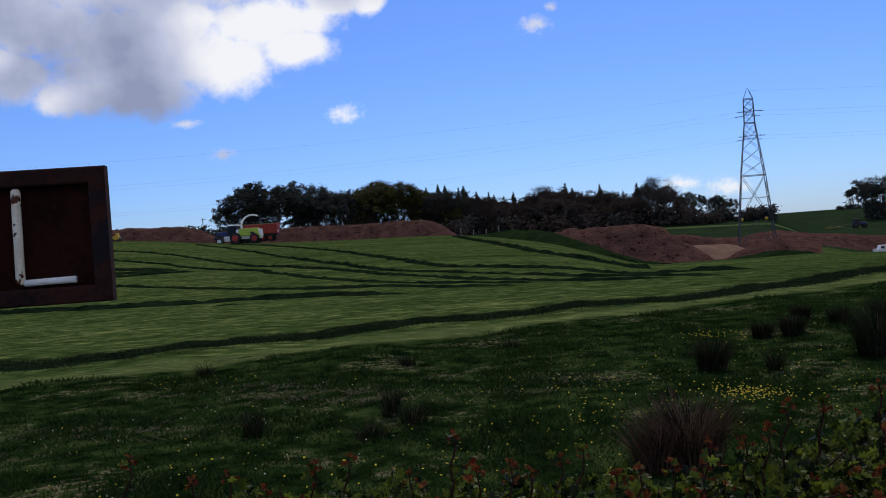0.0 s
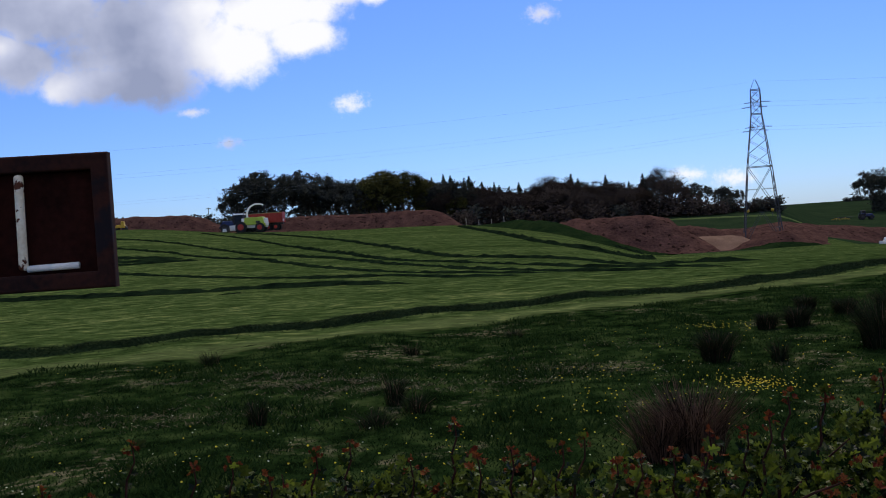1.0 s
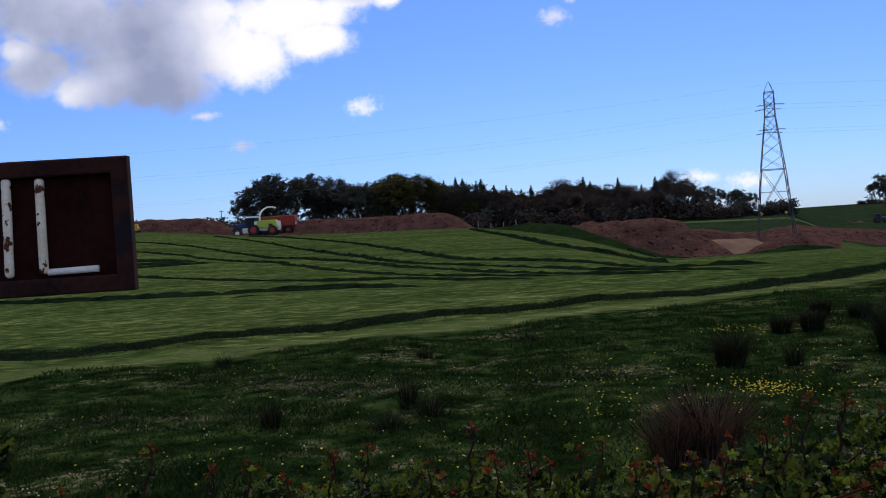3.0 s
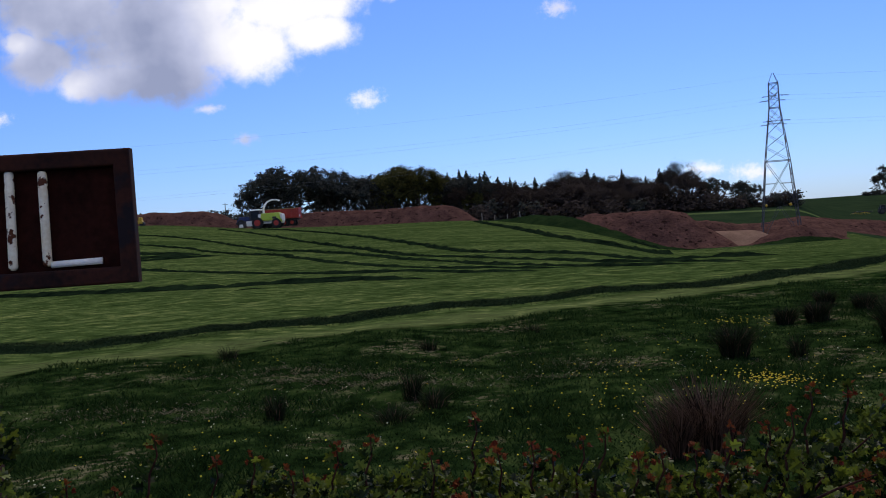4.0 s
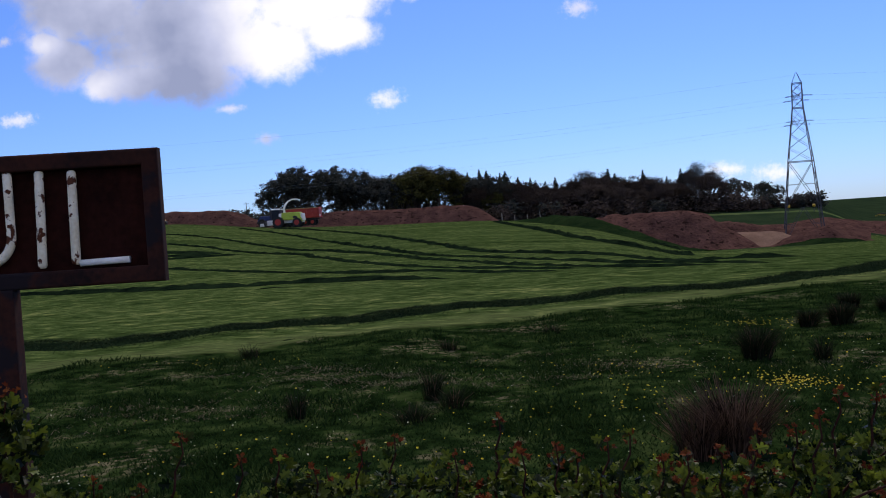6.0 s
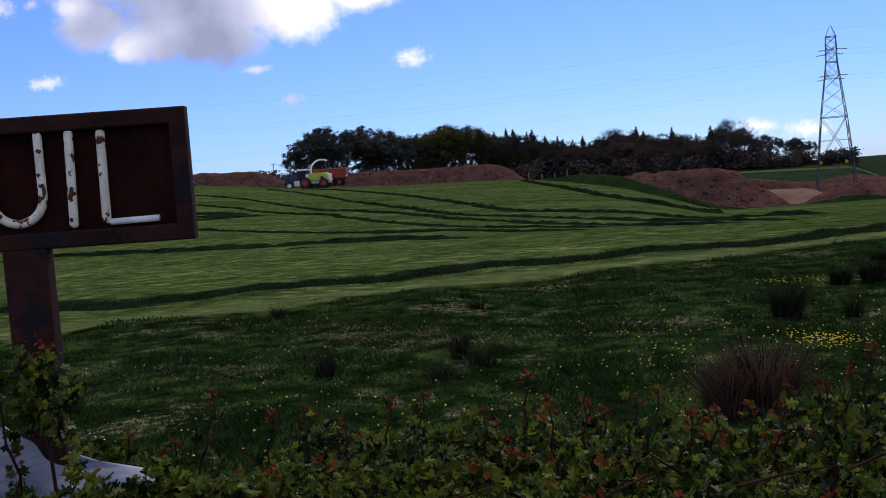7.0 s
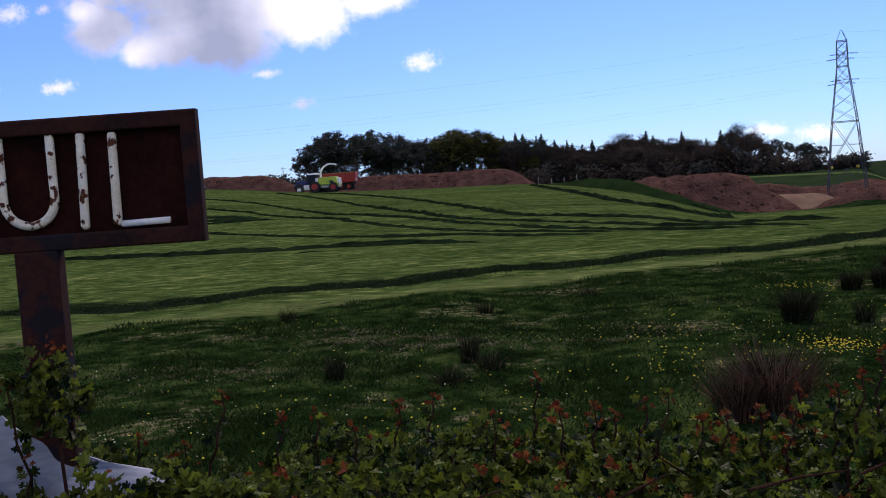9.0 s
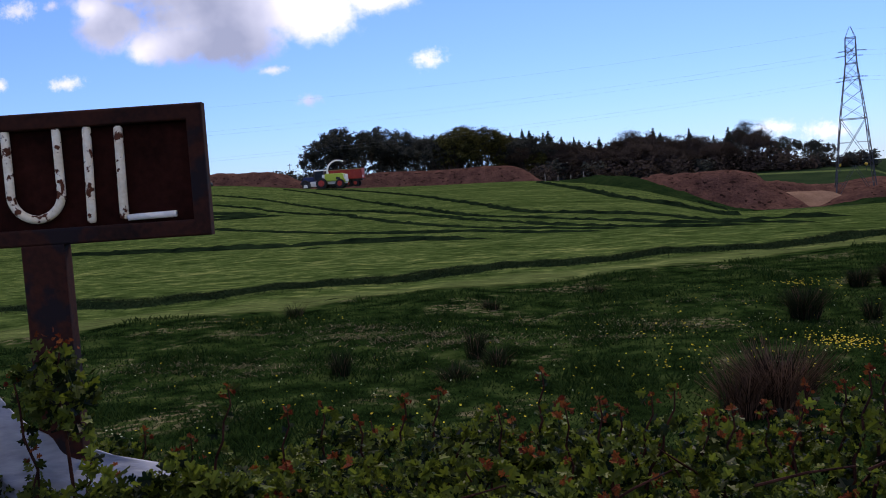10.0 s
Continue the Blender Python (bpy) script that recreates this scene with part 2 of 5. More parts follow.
YOUNG = material("young_red_leaf", (.075, .012, .007), (.20, .062, .017), 6.0, 0.7, 0, 30.0, thin=0.3, pieces=0.7, spec=0.05)
TWIG = material("dark_twig", (.012, .006, .005), (.060, .024, .017), 20.0, 0.9, 0.4, 90.0, distance=0.003, spec=0.05)
RUST = material("rusted_steel", (.013, .008, .008), (.060, .019, .012), 7.0, 0.9, 0.5, 70.0, distance=0.003, spots=(.016, .012, .015), spot_scale=6.0, spot_at=0.56, spec=0.12)
RUST_PANEL = material("rusted_panel", (.010, .0035, .003), (.038, .011, .008), 6.0, 0.95, 0.4, 60.0, distance=0.002, spec=0.05)
PAINT = material("chipped_white_paint", (.70, .60, .43), (.93, .88, .74), 20.0, 0.6, 0.6, 120.0, distance=0.002, spots=(.085, .022, .007), spot_scale=46.0, spot_at=0.57, spec=0.2)
CLEAN_PAINT = material("white_paint", (.70, .68, .64), (.86, .84, .80), 20.0, 0.5, 0.3, 120.0, distance=0.001, spec=0.2)
PLASTIC = material("white_plastic_sheet", (.19, .21, .26), (.40, .42, .49), 9.0, 0.5, 0.8, 30.0, distance=0.012, spots=(.055, .055, .065), spot_scale=6.0, spot_at=0.62, stretch=(.5, 1, 2.6), thin=0.1, spec=0.3)
BARK = material("bark", (.030, .024, .021), (.09, .074, .062), 1.5, 0.95, 0.5, 9.0, distance=0.05, spec=0.0)
CROWN_DARK = material("dark_leaves", (.022, .027, .025), (.088, .090, .074), 0.3, 0.9, 0, 2.0, thin=0.25, pieces=0.6, spec=0.0)
CROWN_OLIVE = material("olive_leaves", (.028, .032, .014), (.120, .112, .034), 0.3, 0.9, 0, 2.0, thin=0.25, pieces=0.6, spec=0.0)
CROWN_BROWN = material("budding_twigs", (.030, .025, .022), (.092, .070, .056), 0.3, 0.95, 0, 2.0, thin=0.15, pieces=0.6, spec=0.0)
CONIFER = material("conifer_needles", (.014, .026, .020), (.055, .070, .048), 0.4, 0.9, 0, 3.0, thin=0.1, pieces=0.6, spec=0.0)
GALV = material("weathered_galvanised_steel", (.030, .034, .045), (.075, .08, .095), 0.8, 0.7, 0.1, 6.0, metal=0.2)
CABLE = material("cable", (.22, .24, .28), (.30, .32, .36), 1.0, 0.6, 0, 5.0, metal=0.2)
GLASSY = material("brown_glazed_insulator", (.03, .025, .025), (.06, .05, .05), 3.0, 0.25, 0, 9.0)
LIME = material("lime_green_paint", (.30, .40, .03), (.42, .52, .06), 0.8, 0.4, 0.05, 6.0)
CREAM = material("white_machine_paint", (.60, .60, .56), (.78, .78, .74), 0.8, 0.45, 0.05, 6.0)
RED = material("red_machine_paint", (.24, .022, .015), (.36, .04, .028), 0.9, 0.5, 0.05, 6.0)
NAVY = material("blue_machine_paint", (.008, .016, .06), (.018, .035, .12), 0.9, 0.4, 0.05, 6.0)
RUBBER = material("rubber", (.012, .012, .013), (.03, .03, .03), 2.0, 0.85, 0.3, 12.0)
STEEL_DARK = material("dark_steel", (.02, .02, .022), (.06, .06, .065), 2.0, 0.6, 0.1, 9.0, metal=0.4)
WINDOW = material("tinted_glass", (.008, .010, .014), (.014, .018, .024), 2.0, 0.3, 0, 9.0, spec=0.15)
SILAGE = material("chopped_grass", (.16, .12, .05), (.30, .22, .10), 1.5, 0.95, 0.7, 12.0, distance=0.1)
WOOD = material("weathered_timber", (.16, .14, .11), (.32, .29, .24), 3.0, 0.9, 0.3, 20.0)
YELLOW = material("yellow_paint", (.38, .24, .02), (.55, .36, .03), 2.0, 0.5, 0.05, 12.0)
# colour darkened as if shaded, to go with the rows it lies on
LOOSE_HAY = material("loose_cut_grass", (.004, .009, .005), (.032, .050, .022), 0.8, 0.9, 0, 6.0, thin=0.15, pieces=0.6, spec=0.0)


# ---- the lie of the land ----


def spline(x, xs, ys):
    x = min(max(x, xs[0]), xs[-1])
    i = max(j for j in range(len(xs) - 1) if x >= xs[j])
    def m(k):
        a, b = max(k - 1, 0), min(k + 1, len(xs) - 1)
        return (ys[b] - ys[a]) / (xs[b] - xs[a])
    w = xs[i + 1] - xs[i]; t = (x - xs[i]) / w
    return ((1 + 2 * t) * (1 - t) ** 2 * ys[i] + t * (1 - t) ** 2 * w * m(i)
            + t * t * (3 - 2 * t) * ys[i + 1] + t * t * (t - 1) * w * m(i + 1))


def smooth(a, b, x):
    t = min(max((x - a) / (b - a), 0.0), 1.0)
    return t * t * (3 - 2 * t)
BEAR = (-1.2, -.37, -.24, -.117, .01, .105, .19, .235, .33, .42, .5, 1.2)
FAR = (160, 160, 160, 160, 155, 130, 108, 100, 98, 98, 100, 110)
RISE = (5.2, 5.2, 3.4, 2.6, 2.07, .5, -1.9, -2.8, -2.9, -2.95, -3.4, -4)


def land(x, y):
    if y < 6: 
        return 0.0
    a = min(max(x / y, -1.2), 1.2)
    d, c = spline(a, BEAR, FAR), spline(a, BEAR, RISE)
    if y < d:
        t = max(0.0, (y - 30) / (d - 30))
        w = smooth(.1, .25, a)
        g = (1 - w) * (0.5 * t + 0.5 * t * t * (3 - 2 * t)) + w * t * (1.6 - .6 * t)
        return c * g
    w = smooth(.08, .22, a)
    left = c - .5 * smooth(d, d + 20, y) if y < 260 else (c - .5) + (2.0 - c + .5) * smooth(260, 400, y)
    right = spline(y, (d, 144, 180, 225, 300, 370, 430, 480, 3000), (c, -4.5, -5.2, -5.2, -4.0, -.4, 2.3, 2.0, 1.5))
    right -= 3.2 * smooth(.40, .5, a) * smooth(100, 190, y) * (1 - smooth(220, 330, y))
    slope = spline(y, (d, 144, 175, 205, 240, 262, 430, 480, 3000), (c, -4.5, -4.7, -2.8, 1.0, 1.6, 2.3, 2.0, 1.5))
    s = smooth(.36, .43, a)
    return left * (1 - w) + (slope * (1 - s) + right * s) * w


def knolls(x, y):
    """Small unevenness of the turf; arrays or numbers."""
    return (.045 * np.sin(1.3 * x + .7 * y) * np.sin(.9 * y - .4 * x + 1) + .022 * np.sin(3.1 * x - 1.7 * y) * np.sin(2.3 * y + .8 * x)) * np.clip(1.4 - np.abs(y) / 30, 0.15, 1)


def turf(x, y):
    return land(x, y) + float(knolls(x, y))


def part(name, bm, mat, parent, label="", smoothed=False):
    """Links a bmesh as one mesh object under a thing or under a part."""
    me = bpy.data.meshes.new(name)
    bm.to_mesh(me)
    bm.free()
    me.materials.append(mat)
    if smoothed:
        me.shade_smooth()
    ob = new(name, me)
    ob.parent = parent
    if label:
        ob["label"] = label
    return ob


def mesh_part(name, verts, faces, mat, parent=None, label="", smoothed=False):
    me = bpy.data.meshes.new(name)
    me.from_pydata([tuple(v) for v in verts], [], faces)
    me.materials.append(mat)
    if smoothed:
        me.shade_smooth()
    ob = new(name, me)
    ob.parent = parent
    if label:
        ob["label"] = label
    return ob


def thing(name, label, category, group="", kind="", at=(0, 0, 0), turn=0.0):
    ob = new(name)
    ob.matrix_basis = pose(*at, 0, 0, turn)
    return tagged(ob, label, category, group, kind)


def block(bm, size, at, top=(1, 1), shift=(0, 0), bevel=0.03, rot=0.0):
    """A bevelled box; top: its upper face's size beside the lower one's; shift: how far that face is moved."""
    made = bmesh.ops.create_cube(bm, size=1.0)["verts"]
    for v in made:
        up = v.co.z > 0
        v.co.x = v.co.x * size[0] * (top[0] if up else 1) + (shift[0] if up else 0)
        v.co.y = v.co.y * size[1] * (top[1] if up else 1) + (shift[1] if up else 0)
        v.co.z *= size[2]
    if rot:
        bmesh.ops.rotate(bm, verts=made, cent=(0, 0, 0), matrix=Matrix.Rotation(radians(rot), 3, "Y"))
    bmesh.ops.translate(bm, verts=made, vec=at)
    if bevel:
        edges = list({e for v in made for e in v.link_edges})
        bmesh.ops.bevel(bm, geom=edges, offset=bevel, segments=2, affect="EDGES", profile=0.6)
    return bm


def tube(bm, points, radii, sides=6, cap=True):
    """A tapering tube along points."""
    rings, u = [], None
    pts = [Vector(p) for p in points]
    for i, p in enumerate(pts):
        d = (pts[min(i + 1, len(pts) - 1)] - pts[max(i - 1, 0)]).normalized()
        u = d.orthogonal().normalized() if u is None else (u - d * u.dot(d)).normalized()
        w = d.cross(u)
        r = radii[i] if isinstance(radii, (list, tuple)) else radii
        rings.append([bm.verts.new(p + (u * math.cos(2 * math.pi * k / sides) + w * math.sin(2 * math.pi * k / sides)) * r) for k in range(sides)])
    for a, b in zip(rings, rings[1:]):
        for k in range(sides):
            bm.faces.new((a[k], a[(k + 1) % sides], b[(k + 1) % sides], b[k]))
    if cap:
        bm.faces.new(rings[0][::-1]), bm.faces.new(rings[-1])
    return bm


def disc(bm, radius, width, at, sides=20, bevel=0.05):
    """A wheel-like drum with its axle along y."""
    made = bmesh.ops.create_cone(bm, cap_ends=True, segments=sides, radius1=radius, radius2=radius, depth=width,
                                 matrix=Matrix.Translation(at) @ Matrix.Rotation(radians(90), 4, "X"))["verts"]
    if bevel:
        edges = [e for e in {e for v in made for e in v.link_edges} if len({round(v.co.y, 4) for v in e.verts}) == 1]
        bmesh.ops.bevel(bm, geom=edges, offset=bevel, segments=2, affect="EDGES")
    return bm


def curve_points(knots, spacing):
    """Points at even steps along a smooth line through the knots (x, y)."""
    xs = [0.0]
    for a, b in zip(knots, knots[1:]):
        xs.append(xs[-1] + math.dist(a, b))
    count = max(2, int(xs[-1] / spacing))
    return [(spline(xs[-1] * i / count, xs, [k[0] for k in knots]), spline(xs[-1] * i / count, xs, [k[1] for k in knots])) for i in range(count + 1)]


# ---- ground ----
def build_ground():
    angles = [radians(a) for a in (*np.arange(-36, 36.01, 0.25), *np.arange(40, 322, 4))]
    radii = [0.0]
    r = 1.0
    while r < 4200:
        radii.append(r)
        r *= 1.022 if r < 600 else 1.12
    verts, faces, slots = [(0, 0, 0)], [], []
    n = len(angles)
    for r in radii[1:]:
        for a in angles:
            x, y = r * math.sin(a), r * math.cos(a)
            verts.append((x, y, turf(x, y)))
    for i in range(n):
        faces.append((0, 1 + (i + 1) % n, 1 + i))
        slots.append(0)
    for j in range(len(radii) - 2):
        for i in range(n):
            k = (i + 1) % n
            a, b = 1 + j * n, 1 + (j + 1) * n
            faces.append((a + i, a + k, b + k, b + i))
            x, y, _ = verts[b + i]
            bear = min(max(x / max(y, 1), -1.2), 1.2)
            edge = spline(bear, BEAR, FAR) + (8 if bear > .36 else 0)
            slot = 0
            if y > edge + 1.5 or y < -2:
                slot = 1
                if 31 < x < 62 and 106 < y < 176 and x / y > .26:
                    slot = 2
                if .365 < bear < .6 and 100 < y < 190:
                    slot = 0
                if .30 < bear < .42 and 158 < y < 206:
                    slot = 2
            slots.append(slot)
    ob = mesh_part("ground", verts, faces, FIELD, None, "", True)
    for m in (FAR_GRASS, SOIL, PALE_GRASS):
        ob.data.materials.append(m)
    ob.data.polygons.foreach_set("material_index", slots)
    tagged(ob, "rough pasture and freshly mown rolling grass field", "ground", kind="structure")


build_ground()


# ---- banks of soil and turf ----
def bank(name, label, category, knots, tops, half, mat, lump=0.35, kind=""):
    """A heap along a line of knots; tops: heights of its crest at even steps; half: half its width at the foot."""
    rows, across = curve_points(knots, 0.7), 22
    verts, faces = [], []
    for i, (x, y) in enumerate(rows):
        x2, y2 = rows[min(i + 1, len(rows) - 1)]
        x1, y1 = rows[max(i - 1, 0)]
        d = math.hypot(x2 - x1, y2 - y1)
        nx, ny = -(y2 - y1) / d, (x2 - x1) / d
        s = i / (len(rows) - 1)
        top = spline(s, [k / (len(tops) - 1) for k in range(len(tops))], tops)
        for k in range(across + 1):
            t = 2 * k / across - 1
            px, py = x + nx * half * t, y + ny * half * t
            shape = (1 - smooth(0.12, 1.0, abs(t)))
            bumps = noise.noise(Vector((px * .45, py * .45, top))) * lump + noise.noise(Vector((px * 1.7, py * 1.7, 3))) * lump * .45
            z = turf(px, py) - 0.25 + max(0.0, top * shape + bumps * min(1, top) * (shape > .03))
            verts.append((px, py, z))
    m = across + 1
    for i in range(len(rows) - 1):
        for k in range(across):
            faces.append((i * m + k, i * m + k + 1, (i + 1) * m + k + 1, (i + 1) * m + k))
    ob = mesh_part(name, verts, faces, mat, None, "", True)
    return tagged(ob, label, category, kind=kind)


bank("soil_bank", "long bank of bare red-brown topsoil at the field's far edge", "soil bank", [(-100, 181), (-70, 180), (-50, 179), (-41.5, 178)], [2.2, 2.1, 2.5, 3.1, 3.5, 3.7, 3.8, .1], 8, SOIL)
bank("soil_bank", "long flat-topped bank of bare red-brown topsoil before the wood", "soil bank", [(-38, 180), (-20, 180), (4, 180)], [.2, 3.4, 3.9, 3.9, 3.9, 4.0, 4.1, 3.5, .2], 8, SOIL, 0.14)
bank("soil_mound", "big lumpy heap of freshly dug red-brown soil", "soil mound", [(13.5, 122), (20, 118), (26, 115), (34.6, 113)], [.8, 1.8, 3.0, 4.3, 5.1, 4.5, 2.3, .05], 8, SOIL, 0.5)
bank("soil_mound", "low ridge of dug brown soil behind the pit", "soil mound", [(26, 141), (36, 142), (46, 147), (58, 153)], [2.5, 4.5, 4.3, 3.5, 2.7, 1.8, .2], 8, SOIL, 0.4)
bank("sand_slope", "pale sandy slope in the open pit", "sand", [(31, 124), (36, 123.5), (43, 123.5)], [1.6, 2.3, 2.3, 2.0, .6], 8.5, SAND, 0.12)
bank("soil_mound", "small heap of brown soil beside the pylon", "soil mound", [(36.4, 114), (42, 115.5), (50, 120)], [.1, 1.5, 2.3, 1.9, 1.1, .1], 4.5, SOIL, 0.3)
bank("soil_bank", "long brown soil bank beyond the pylon", "soil bank", [(62, 190), (82, 206), (100, 214), (150, 222)], [.3, 1.0, 1.3, 2.0, 3.2, 3.6, 3.4, 3.2, 2.8, 1.6], 10, SOIL, 0.25)
bank("turf_bank", "unmown dark green grass bank along the field's edge", "grass bank", [(3.5, 156), (9.5, 134), (14.2, 115), (18.7, 104), (24, 97.5)], [.2, .4, .9, 1.5, 1.6, 1.0, .3], 4.5, BANK_GRASS, 0.25, "structure")
bank("turf_bank", "low patch of rank dark grass round the pylon's foot", "grass bank", [(33, 105), (39, 106.5), (45.5, 108)], [.1, .5, .8, .8, .6, .1], 3.0, BANK_GRASS, 0.35, "structure")

bank("pale_grass_strip", "pale strip of dry grass across the far slope", "grass strip", [(48, 232), (66, 229), (84, 226), (96, 228)], [.1, .5, .5, .5, .5, .1], 1.6, PALE_GRASS, 0.05, "structure")
bank("pale_grass_strip", "pale strip of dry grass across the far field", "grass strip", [(104, 262), (130, 262), (170, 268)], [.1, .5, .5, .5, .5, .1], 1.6, PALE_GRASS, 0.05, "structure")


# ---- windrows of cut grass ----
def windrow(knots, width=0.7, height=0.12):
    far = min(k[1] for k in knots)
    rows = curve_points(knots, 0.16 if far < 20 else 0.4)
    verts, faces, m = [], [], 9
    seed = knots[0][0]
    for i, (x, y) in enumerate(rows):
        x2, y2 = rows[min(i + 1, len(rows) - 1)]
        x1, y1 = rows[max(i - 1, 0)]
        d = math.hypot(x2 - x1, y2 - y1)
        nx, ny = -(y2 - y1) / d, (x2 - x1) / d
        swell = 1 + 0.3 * noise.noise(Vector((x * .5, y * .5, seed))) + 0.25 * noise.noise(Vector((x * 1.6, y * 1.6, seed)))
        swell *= smooth(0, 5, min(i, len(rows) - 1 - i) + .3)
        drift = 0.35 * noise.noise(Vector((x * .3, y * .3, 7)))
        for k in range(m):
            t = 2 * k / (m - 1) - 1
            px, py = x + nx * (t * width * .5 * swell + drift), y + ny * (t * width * .5 * swell + drift)
            hump = max(0.0, 1 - t * t) * height * min(1.0, max(y / 55, .72 if width < .9 else 1.0)) * swell * (1 + .8 * noise.noise(Vector((px * 4, py * 4, seed + 2))))
            verts.append((px, py, turf(px, py) - .03 + hump))
    for i in range(len(rows) - 1):
        for k in range(m - 1):
            faces.append((i * m + k, i * m + k + 1, (i + 1) * m + k + 1, (i + 1) * m + k))
    ob = mesh_part("windrow", verts, faces, SHADED_HAY)
    tagged(ob, "long windrow of cut grass lying on the stubble, shade in its dark colour", "windrow", "windrows on the mown field")


NEAR_ROW = [(-16.0, 14.2), (-9.7, 15.3), (-8.2, 15.5), (-5.6, 15.8), (-4.7, 16.3), (-3.8, 17.0), (-1.6, 17.5), (-0.5, 18.3), (1.9, 18.9), (3.1, 19.4), (5.6, 19.8), (7.1, 20.7), (12.3, 24.6), (24.0, 33.0)]
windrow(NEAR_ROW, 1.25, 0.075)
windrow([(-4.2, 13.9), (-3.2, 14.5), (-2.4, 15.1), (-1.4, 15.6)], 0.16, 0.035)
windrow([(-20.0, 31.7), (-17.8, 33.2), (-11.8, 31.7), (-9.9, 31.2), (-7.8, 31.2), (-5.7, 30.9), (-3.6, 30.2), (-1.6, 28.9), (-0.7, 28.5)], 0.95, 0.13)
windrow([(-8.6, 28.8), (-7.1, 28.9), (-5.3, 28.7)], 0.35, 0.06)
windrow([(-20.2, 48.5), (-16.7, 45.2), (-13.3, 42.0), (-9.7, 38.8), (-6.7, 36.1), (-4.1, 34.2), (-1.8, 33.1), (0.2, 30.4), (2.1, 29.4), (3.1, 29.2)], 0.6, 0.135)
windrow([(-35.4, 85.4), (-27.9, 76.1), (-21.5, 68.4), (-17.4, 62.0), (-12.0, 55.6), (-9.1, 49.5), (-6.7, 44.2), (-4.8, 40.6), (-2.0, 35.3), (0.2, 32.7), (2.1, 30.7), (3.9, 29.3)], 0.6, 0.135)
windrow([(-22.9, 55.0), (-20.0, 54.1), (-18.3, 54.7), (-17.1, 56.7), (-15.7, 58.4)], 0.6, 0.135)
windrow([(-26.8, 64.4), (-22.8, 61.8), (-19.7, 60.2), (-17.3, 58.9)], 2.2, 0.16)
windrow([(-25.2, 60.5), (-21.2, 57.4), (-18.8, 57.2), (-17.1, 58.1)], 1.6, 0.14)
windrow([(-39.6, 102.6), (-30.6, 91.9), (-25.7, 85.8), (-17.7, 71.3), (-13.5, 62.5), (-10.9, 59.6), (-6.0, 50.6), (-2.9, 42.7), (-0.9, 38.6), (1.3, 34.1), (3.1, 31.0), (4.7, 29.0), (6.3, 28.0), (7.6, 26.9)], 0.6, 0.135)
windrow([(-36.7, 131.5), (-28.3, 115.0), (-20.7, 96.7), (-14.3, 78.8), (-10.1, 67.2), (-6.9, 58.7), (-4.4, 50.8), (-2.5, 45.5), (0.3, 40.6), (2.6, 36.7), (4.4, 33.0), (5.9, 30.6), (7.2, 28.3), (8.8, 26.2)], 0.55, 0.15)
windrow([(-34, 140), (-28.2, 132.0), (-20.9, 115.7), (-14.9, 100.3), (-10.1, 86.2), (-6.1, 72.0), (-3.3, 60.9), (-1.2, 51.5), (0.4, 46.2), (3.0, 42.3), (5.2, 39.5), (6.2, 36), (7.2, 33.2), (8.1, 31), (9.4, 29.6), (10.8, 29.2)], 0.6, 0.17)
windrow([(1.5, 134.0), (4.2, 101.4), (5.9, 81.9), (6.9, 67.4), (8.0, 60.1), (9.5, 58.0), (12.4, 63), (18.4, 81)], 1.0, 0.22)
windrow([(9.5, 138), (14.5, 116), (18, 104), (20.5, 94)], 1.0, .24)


# ---- trees ----
def limb(bm, start, d, length, radius, depth, tips, spread):
    pts, rads, p = [start], [radius], Vector(start)
    d = Vector(d).normalized()
    for i in range(3):
        d = (d + Vector((random.gauss(0, .14), random.gauss(0, .14), .07))).normalized()
        p = p + d * length / 3
        pts.append(p.copy()), rads.append(radius * (1 - .18 * (i + 1)))
    tube(bm, pts, rads, 5 if depth > 1 else 4, False)
    if depth == 0:
        tips.append((pts[-1], d)), tips.append((pts[-2], d))
        return
    for k in range(random.choice((2, 3, 3))):
        turn = Vector((random.gauss(0, 1), random.gauss(0, 1), random.gauss(.25, .5))).normalized()
        limb(bm, pts[-1] if k < 2 else pts[-2], d * (1 - spread) + turn * spread, length * random.uniform(.62, .85), rads[-1] * .72, depth - 1, tips, spread)
    if depth <= 1:
        tips.append((pts[-1], d))


def leaf_cloud(centres, radius, count, size):
    verts, faces = [], []
    for c in centres:
        for _ in range(count):
            v = Vector((random.gauss(0, 1), random.gauss(0, 1), random.gauss(0, .8))) * radius * .6 + c
            a = Vector((random.gauss(0, 1), random.gauss(0, 1), random.gauss(0, 1))).normalized()
            b = a.orthogonal().normalized()
            s = size * random.uniform(.6, 1.5)
            i = len(verts)
            verts += [v + a * s, v + b * s * .7, v - a * s * .9, v - b * s * .8]
            faces.append((i, i + 1, i + 2, i + 3))
    return verts, faces


